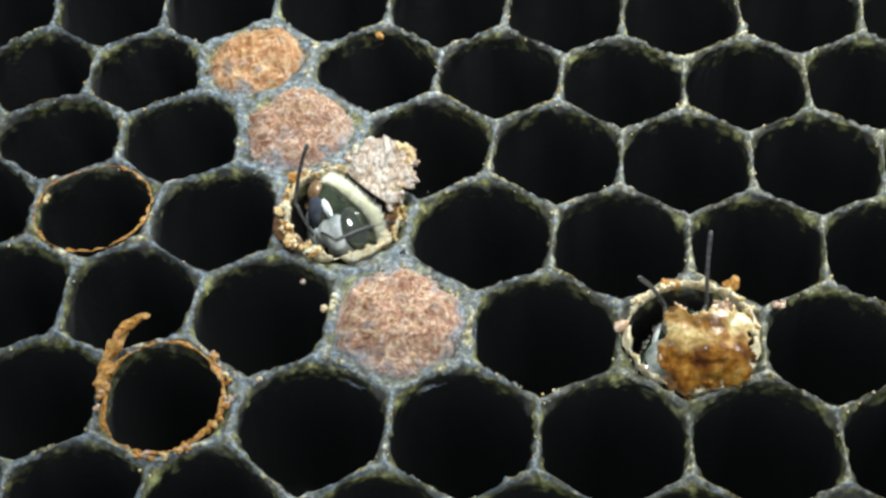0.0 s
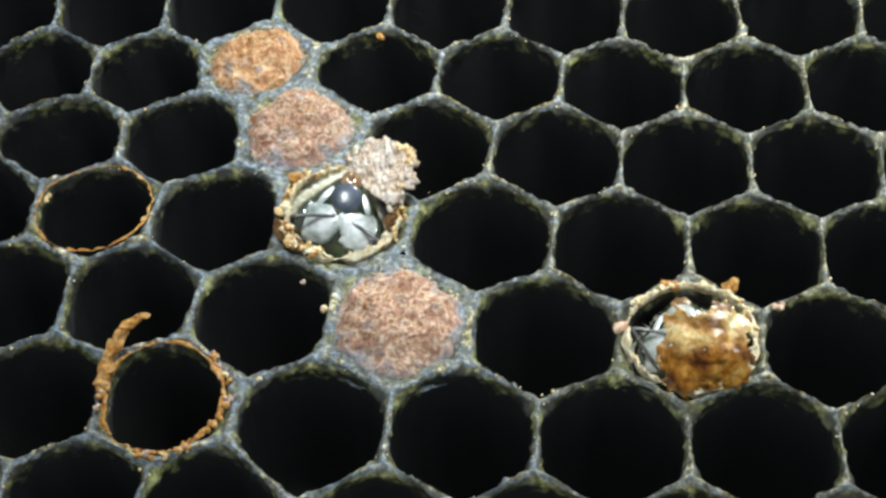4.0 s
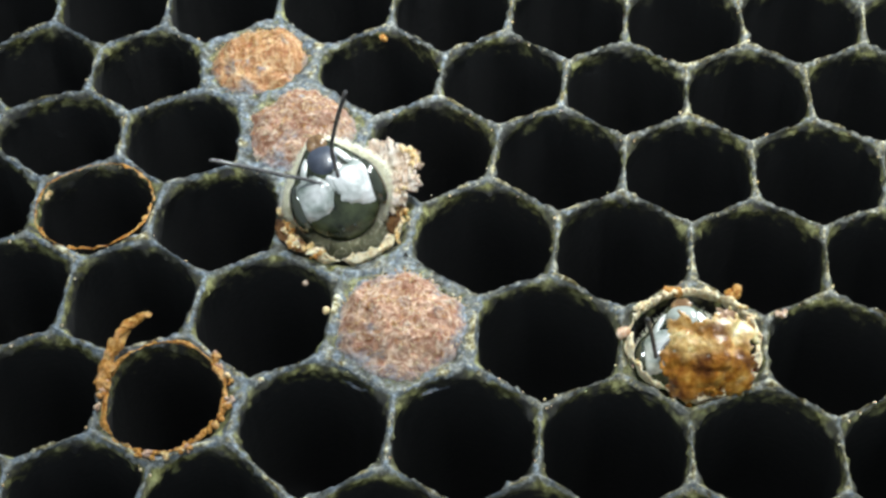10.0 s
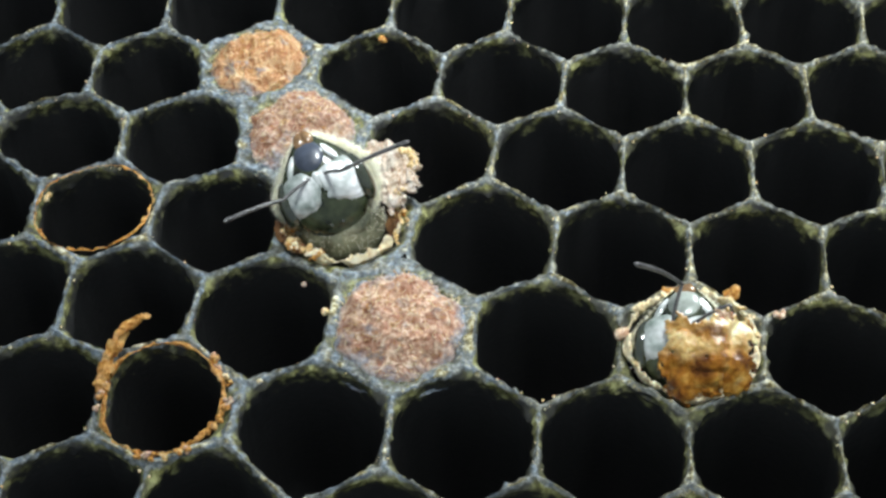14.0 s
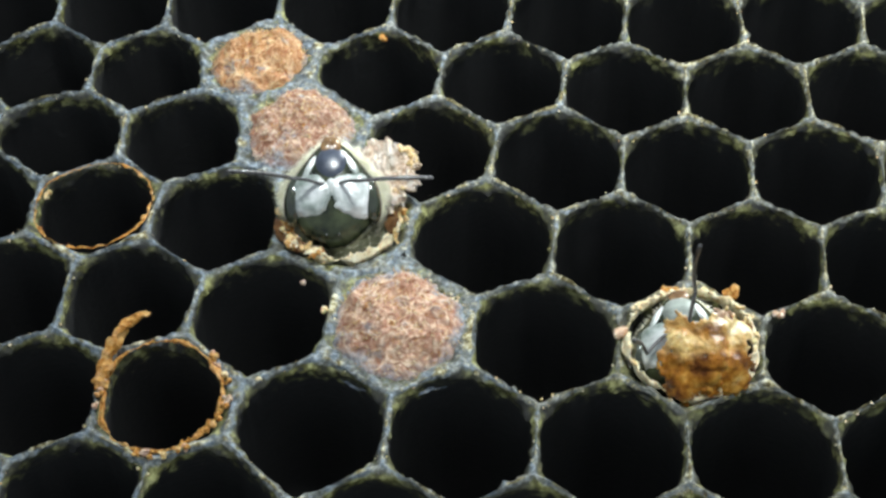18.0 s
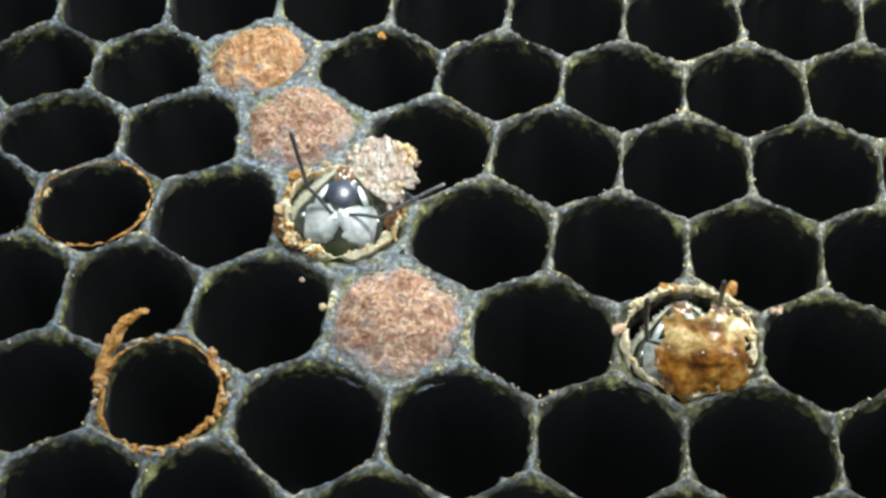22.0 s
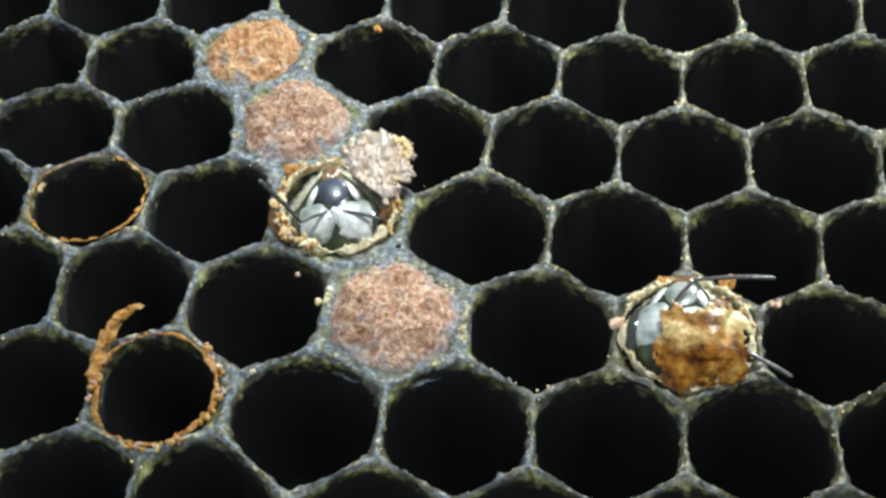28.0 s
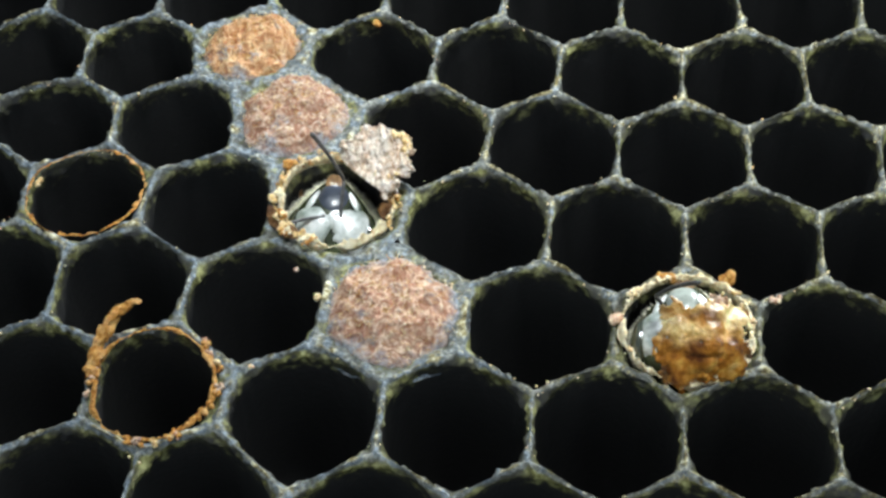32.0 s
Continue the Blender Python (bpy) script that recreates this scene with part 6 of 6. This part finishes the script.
    walk(lower["left_flagellum"], [
        (0, pose(0.00000, 0.00000, 0.00150, 65.1, 17.5, -84.1)),
        (0.5, pose(0.00000, 0.00000, 0.00150, 42.1, 17.2, -31.4)),
        (1, pose(0.00000, 0.00000, 0.00150, 27.1, 34.6, 21.7)),
        (2, pose(0.00000, 0.00000, 0.00150, -18.6, 37.4, -42.2)),
        (2.3333, pose(0.00000, 0.00000, 0.00150, -19.6, -8.2, -75.4)),
        (2.6667, pose(0.00000, 0.00000, 0.00150, 12.3, -44.5, -123.5)),
        (3, pose(0.00000, 0.00000, 0.00150, 72.0, -35.4, 163.0)),
        (3.1667, pose(0.00000, 0.00000, 0.00150, 40.1, 0.5, -154.1)),
        (3.3333, pose(0.00000, 0.00000, 0.00150, 36.0, 47.0, -123.3)),
        (3.5, pose(0.00000, 0.00000, 0.00150, 127.1, 70.7, -7.3)),
        (4.1667, pose(0.00000, 0.00000, 0.00150, 164.1, 38.3, 61.9)),
        (4.8333, pose(0.00000, 0.00000, 0.00150, 152.9, 2.1, 95.4)),
        (5.5, pose(0.00000, 0.00000, 0.00150, 122.0, -20.2, 138.0)),
        (5.7333, pose(0.00000, 0.00000, 0.00150, 92.6, -5.5, -165.5)),
        (6, pose(0.00000, 0.00000, 0.00150, 86.5, 26.1, -116.8)),
        (6.5, pose(0.00000, 0.00000, 0.00150, 72.7, -22.3, -156.4)),
        (7, pose(0.00000, 0.00000, 0.00150, 115.6, -63.9, 132.4)),
        (7.3333, pose(0.00000, 0.00000, 0.00150, 166.7, -24.9, 71.7)),
        (7.6667, pose(0.00000, 0.00000, 0.00150, 170.7, 26.0, 50.1)),
        (8, pose(0.00000, 0.00000, 0.00150, 127.1, 70.7, -7.3)),
        (9, pose(0.00000, 0.00000, 0.00150, 127.1, 70.7, -7.3)),
        (9.3333, pose(0.00000, 0.00000, 0.00150, 32.1, 53.6, -52.5)),
        (9.6667, pose(0.00000, 0.00000, 0.00150, -14.8, 28.8, -41.6)),
        (10, pose(0.00000, 0.00000, 0.00150, -58.9, 17.1, -16.2)),
        (10.333, pose(0.00000, 0.00000, 0.00150, -14.8, 28.8, -41.6)),
        (10.667, pose(0.00000, 0.00000, 0.00150, 32.1, 53.6, -52.5)),
        (11, pose(0.00000, 0.00000, 0.00150, 127.1, 70.7, -7.3)),
        (11.5, pose(0.00000, 0.00000, 0.00150, 32.6, 62.2, -43.8)),
        (12, pose(0.00000, 0.00000, 0.00150, -22.6, 46.2, -36.9)),
        (12.333, pose(0.00000, 0.00000, 0.00150, -26.5, 63.0, 9.9)),
        (12.667, pose(0.00000, 0.00000, 0.00150, 12.3, 72.3, 96.1)),
        (13, pose(0.00000, 0.00000, 0.00150, 39.4, 59.1, 171.0)),
        (14, pose(0.00000, 0.00000, 0.00150, 82.0, 36.9, -126.8)),
        (14.267, pose(0.00000, 0.00000, 0.00150, 85.5, 11.3, -83.8)),
        (14.5, pose(0.00000, 0.00000, 0.00150, 70.7, -9.9, -42.5)),
        (15.5, pose(0.00000, 0.00000, 0.00150, 23.6, -45.2, -8.6)),
        (16.5, pose(0.00000, 0.00000, 0.00150, -47.8, -35.4, 51.3)),
        (16.667, pose(0.00000, 0.00000, 0.00150, -113.1, -66.5, 79.9)),
        (16.833, pose(0.00000, 0.00000, 0.00150, 147.9, -50.4, 144.4)),
        (17, pose(0.00000, 0.00000, 0.00150, 107.1, -15.2, 142.2)),
        (17.333, pose(0.00000, 0.00000, 0.00150, 96.2, 37.5, 127.2)),
        (17.667, pose(0.00000, 0.00000, 0.00150, 10.8, 69.5, 39.2)),
        (18, pose(0.00000, 0.00000, 0.00150, -44.5, 26.2, -18.8)),
        (18.333, pose(0.00000, 0.00000, 0.00150, -4.3, 37.8, -38.7)),
        (18.667, pose(0.00000, 0.00000, 0.00150, 41.6, 57.8, -45.4)),
        (19, pose(0.00000, 0.00000, 0.00150, 127.1, 70.7, -7.3)),
        (19.5, pose(0.00000, 0.00000, 0.00150, 16.5, 53.6, -108.8)),
        (20, pose(0.00000, 0.00000, 0.00150, -3.8, 10.2, -117.6)),
        (20.5, pose(0.00000, 0.00000, 0.00150, 7.6, 11.2, -66.5)),
        (21, pose(0.00000, 0.00000, 0.00150, -28.4, -14.9, -97.1)),
        (22, pose(0.00000, 0.00000, 0.00150, 21.6, -32.8, -175.0)),
        (22.267, pose(0.00000, 0.00000, 0.00150, 24.1, -10.6, -132.3)),
        (22.5, pose(0.00000, 0.00000, 0.00150, 40.9, 4.2, -89.7)),
        (23, pose(0.00000, 0.00000, 0.00150, 36.4, 18.9, -82.0)),
        (23.5, pose(0.00000, 0.00000, 0.00150, 61.4, 4.6, -99.4)),
        (23.733, pose(0.00000, 0.00000, 0.00150, 20.6, 17.3, -125.9)),
        (24, pose(0.00000, 0.00000, 0.00150, -21.8, 9.1, -154.4)),
        (24.5, pose(0.00000, 0.00000, 0.00150, -11.4, 57.2, -145.0)),
        (25, pose(0.00000, 0.00000, 0.00150, 127.1, 70.7, -7.3)),
        (25.5, pose(0.00000, 0.00000, 0.00150, 127.1, 70.7, -7.3)),
        (26.167, pose(0.00000, 0.00000, 0.00150, -67.6, 70.1, 116.4)),
        (26.833, pose(0.00000, 0.00000, 0.00150, -32.0, 36.2, 105.7)),
        (27.5, pose(0.00000, 0.00000, 0.00150, 1.3, 11.5, 79.1)),
        (28, pose(0.00000, 0.00000, 0.00150, 33.2, -36.8, 46.6)),
        (29, pose(0.00000, 0.00000, 0.00150, -11.8, -15.9, 56.4)),
        (30, pose(0.00000, 0.00000, 0.00150, 13.4, -12.2, 56.5)),
        (31, pose(0.00000, 0.00000, 0.00150, 22.7, -54.6, 21.7)),
        (31.5, pose(0.00000, 0.00000, 0.00150, 34.9, -20.6, 45.5)),
        (32, pose(0.00000, 0.00000, 0.00150, 58.5, 5.8, 73.9)),
    ])
    walk(lower["right_scape"], [
        (0, pose(-0.00009, -0.00008, 0.00872, 9.9, 52.1, 73.0)),
        (1, pose(0.00004, -0.00008, 0.00868, 33.9, 52.7, 71.3)),
        (2, pose(0.00019, -0.00008, 0.00893, 44.5, 55.4, 76.3)),
        (3, pose(-0.00001, -0.00014, 0.00920, 45.5, 53.5, 77.0)),
        (3.5, pose(-0.00001, -0.00014, 0.00922, 45.5, 53.4, 77.0)),
        (5.5, pose(-0.00021, -0.00016, 0.00948, 39.9, 52.1, 71.6)),
        (6, pose(-0.00021, -0.00023, 0.00969, 41.8, 49.4, 73.0)),
        (7, pose(-0.00028, -0.00022, 0.00959, 38.0, 48.3, 73.2)),
        (8, pose(-0.00018, -0.00010, 0.00925, 38.6, 54.0, 74.5)),
        (9, pose(-0.00019, -0.00010, 0.00919, 42.5, 54.9, 74.7)),
        (10, pose(-0.00014, -0.00016, 0.00951, 43.7, 53.0, 75.7)),
        (11, pose(-0.00009, -0.00010, 0.00925, 42.6, 54.9, 74.9)),
        (12, pose(-0.00016, -0.00023, 0.00981, 41.4, 49.3, 72.8)),
        (13, pose(-0.00011, -0.00025, 0.01006, 45.1, 50.3, 72.6)),
        (14, pose(-0.00016, -0.00027, 0.01049, 45.1, 50.3, 72.7)),
        (14.5, pose(-0.00013, -0.00027, 0.01047, 45.2, 50.3, 72.8)),
        (16.5, pose(-0.00013, -0.00025, 0.01005, 45.1, 50.3, 72.8)),
        (17, pose(-0.00015, -0.00024, 0.00992, 41.4, 49.2, 73.0)),
        (18, pose(-0.00022, -0.00024, 0.01002, -26.1, 20.6, 26.6)),
        (19, pose(-0.00004, -0.00037, 0.00885, 52.1, 40.0, 82.6)),
        (20, pose(0.00014, -0.00036, 0.00882, 39.9, 40.8, 91.1)),
        (20.5, pose(0.00001, -0.00037, 0.00887, 34.3, 40.9, 91.3)),
        (21, pose(0.00017, -0.00036, 0.00877, 54.4, 40.3, 85.2)),
        (22, pose(0.00005, -0.00042, 0.00889, 38.3, 37.6, 88.9)),
        (22.5, pose(0.00024, -0.00054, 0.01007, 39.9, 35.6, 97.2)),
        (23, pose(0.00028, -0.00062, 0.01098, 13.0, 34.2, 30.3)),
        (23.5, pose(0.00027, -0.00059, 0.01050, 69.6, 38.2, 80.6)),
        (24, pose(0.00018, -0.00053, 0.00993, 59.7, 36.5, 81.0)),
        (24.5, pose(0.00015, -0.00033, 0.00954, 8.4, 43.2, 57.0)),
        (25, pose(0.00012, -0.00013, 0.00915, -40.9, 33.2, 35.5)),
        (25.5, pose(0.00012, -0.00013, 0.00911, 44.2, 53.1, 76.3)),
        (27.5, pose(-0.00028, -0.00035, 0.01068, 119.0, 49.0, 98.0)),
        (28, pose(-0.00018, -0.00025, 0.01043, 133.6, 53.7, 99.8)),
        (29, pose(-0.00012, -0.00024, 0.01026, 123.1, 53.3, 102.8)),
        (30, pose(-0.00001, -0.00018, 0.00994, 43.1, 53.7, 67.5)),
        (31, pose(-0.00001, -0.00018, 0.00997, 129.8, 55.3, 104.1)),
        (32, pose(0.00003, -0.00021, 0.00982, 44.7, 51.6, 72.6)),
    ])
    walk(lower["right_flagellum"], [
        (0, pose(0.00000, 0.00000, 0.00150, -27.6, 11.5, 71.9)),
        (0.5, pose(0.00000, 0.00000, 0.00150, 12.5, -37.8, 87.2)),
        (1, pose(0.00000, 0.00000, 0.00150, 127.1, -70.7, 7.3)),
        (2, pose(0.00000, 0.00000, 0.00150, 127.1, -70.7, 7.3)),
        (3, pose(0.00000, 0.00000, 0.00150, 127.1, -70.7, 7.3)),
        (3.5, pose(0.00000, 0.00000, 0.00150, 127.1, -70.7, 7.3)),
        (5.5, pose(0.00000, 0.00000, 0.00150, 127.1, -70.7, 7.3)),
        (6, pose(0.00000, 0.00000, 0.00150, 127.1, -70.7, 7.3)),
        (7, pose(0.00000, 0.00000, 0.00150, 127.1, -70.7, 7.3)),
        (8, pose(0.00000, 0.00000, 0.00150, 127.1, -70.7, 7.3)),
        (9, pose(0.00000, 0.00000, 0.00150, 127.1, -70.7, 7.3)),
        (10, pose(0.00000, 0.00000, 0.00150, 127.1, -70.7, 7.3)),
        (11, pose(0.00000, 0.00000, 0.00150, 127.1, -70.7, 7.3)),
        (12, pose(0.00000, 0.00000, 0.00150, 127.1, -70.7, 7.3)),
        (13, pose(0.00000, 0.00000, 0.00150, 127.1, -70.7, 7.3)),
        (14, pose(0.00000, 0.00000, 0.00150, 127.1, -70.7, 7.3)),
        (14.5, pose(0.00000, 0.00000, 0.00150, 127.1, -70.7, 7.3)),
        (16.5, pose(0.00000, 0.00000, 0.00150, 127.1, -70.7, 7.3)),
        (17, pose(0.00000, 0.00000, 0.00150, 127.1, -70.7, 7.3)),
        (17.5, pose(0.00000, 0.00000, 0.00150, 29.2, -60.9, 67.9)),
        (18, pose(0.00000, 0.00000, 0.00150, -12.6, -35.5, 68.2)),
        (18.5, pose(0.00000, 0.00000, 0.00150, 29.2, -60.9, 67.9)),
        (19, pose(0.00000, 0.00000, 0.00150, 127.1, -70.7, 7.3)),
        (19.333, pose(0.00000, 0.00000, 0.00150, 20.9, -45.5, 103.1)),
        (19.667, pose(0.00000, 0.00000, 0.00150, 0.3, 3.8, 108.5)),
        (20, pose(0.00000, 0.00000, 0.00150, -26.5, 51.3, 92.1)),
        (20.5, pose(0.00000, 0.00000, 0.00150, -37.2, 52.7, 96.2)),
        (20.667, pose(0.00000, 0.00000, 0.00150, -8.3, 4.3, 115.4)),
        (20.833, pose(0.00000, 0.00000, 0.00150, 12.2, -46.5, 111.1)),
        (21, pose(0.00000, 0.00000, 0.00150, 127.1, -70.7, 7.3)),
        (21.333, pose(0.00000, 0.00000, 0.00150, 10.7, -52.5, 98.5)),
        (21.667, pose(0.00000, 0.00000, 0.00150, -20.3, -10.6, 96.9)),
        (22, pose(0.00000, 0.00000, 0.00150, -55.2, 24.3, 73.2)),
        (22.5, pose(0.00000, 0.00000, 0.00150, -12.4, -5.9, 61.1)),
        (23, pose(0.00000, 0.00000, 0.00150, 27.4, 2.6, 107.6)),
        (23.267, pose(0.00000, 0.00000, 0.00150, 40.6, -43.9, 94.1)),
        (23.5, pose(0.00000, 0.00000, 0.00150, 127.1, -70.7, 7.3)),
        (24, pose(0.00000, 0.00000, 0.00150, 127.1, -70.7, 7.3)),
        (24.5, pose(0.00000, 0.00000, 0.00150, 91.6, -56.3, 4.1)),
        (25, pose(0.00000, 0.00000, 0.00150, 63.9, -44.7, -9.7)),
        (25.267, pose(0.00000, 0.00000, 0.00150, 91.6, -56.3, 4.1)),
        (25.5, pose(0.00000, 0.00000, 0.00150, 127.1, -70.7, 7.3)),
        (26.5, pose(0.00000, 0.00000, 0.00150, 22.6, -39.7, 73.9)),
        (27.5, pose(0.00000, 0.00000, 0.00150, -18.6, 3.6, 59.2)),
        (28, pose(0.00000, 0.00000, 0.00150, -16.0, 4.4, 65.6)),
        (29, pose(0.00000, 0.00000, 0.00150, -21.5, 4.9, 59.3)),
        (29.5, pose(0.00000, 0.00000, 0.00150, 20.5, -39.0, 75.1)),
        (30, pose(0.00000, 0.00000, 0.00150, 127.1, -70.7, 7.3)),
        (30.5, pose(0.00000, 0.00000, 0.00150, -6.2, -51.2, 91.3)),
        (31, pose(0.00000, 0.00000, 0.00150, -52.8, -12.8, 74.2)),
        (31.5, pose(0.00000, 0.00000, 0.00150, -6.2, -51.2, 91.3)),
        (32, pose(0.00000, 0.00000, 0.00150, 127.1, -70.7, 7.3)),
    ])
    walk(upper["foreleg"], [
        (0, pose(-0.00150, 0.00120, 0.00640, -11.3, -5.7, 0.0)),
        (9, pose(-0.00150, 0.00120, 0.00640, -11.3, -5.7, 0.0)),
        (13, pose(-0.00150, 0.00120, 0.00640, -11.3, -5.7, 0.0)),
        (17.5, pose(-0.00150, 0.00120, 0.00640, -11.3, -5.7, 0.0)),
        (18, pose(-0.00147, 0.00122, 0.00720, 10.2, -24.9, -66.9)),
        (18.5, pose(-0.00145, 0.00125, 0.00800, 36.8, -12.3, -136.8)),
        (19, pose(-0.00145, 0.00125, 0.00800, 35.9, -11.9, -134.5)),
        (19.5, pose(-0.00145, 0.00125, 0.00790, 35.6, -11.1, -131.0)),
        (20, pose(-0.00145, 0.00125, 0.00790, 37.1, -10.5, -128.0)),
        (20.5, pose(-0.00145, 0.00125, 0.00810, 35.6, -14.3, -147.9)),
        (21, pose(-0.00145, 0.00125, 0.00750, 28.2, -8.0, -118.1)),
        (21.5, pose(-0.00147, 0.00122, 0.00695, 7.7, -17.9, -58.7)),
        (22, pose(-0.00150, 0.00120, 0.00640, -11.3, -5.7, 0.0)),
        (32, pose(-0.00150, 0.00120, 0.00640, -11.3, -5.7, 0.0)),
    ])


motions()
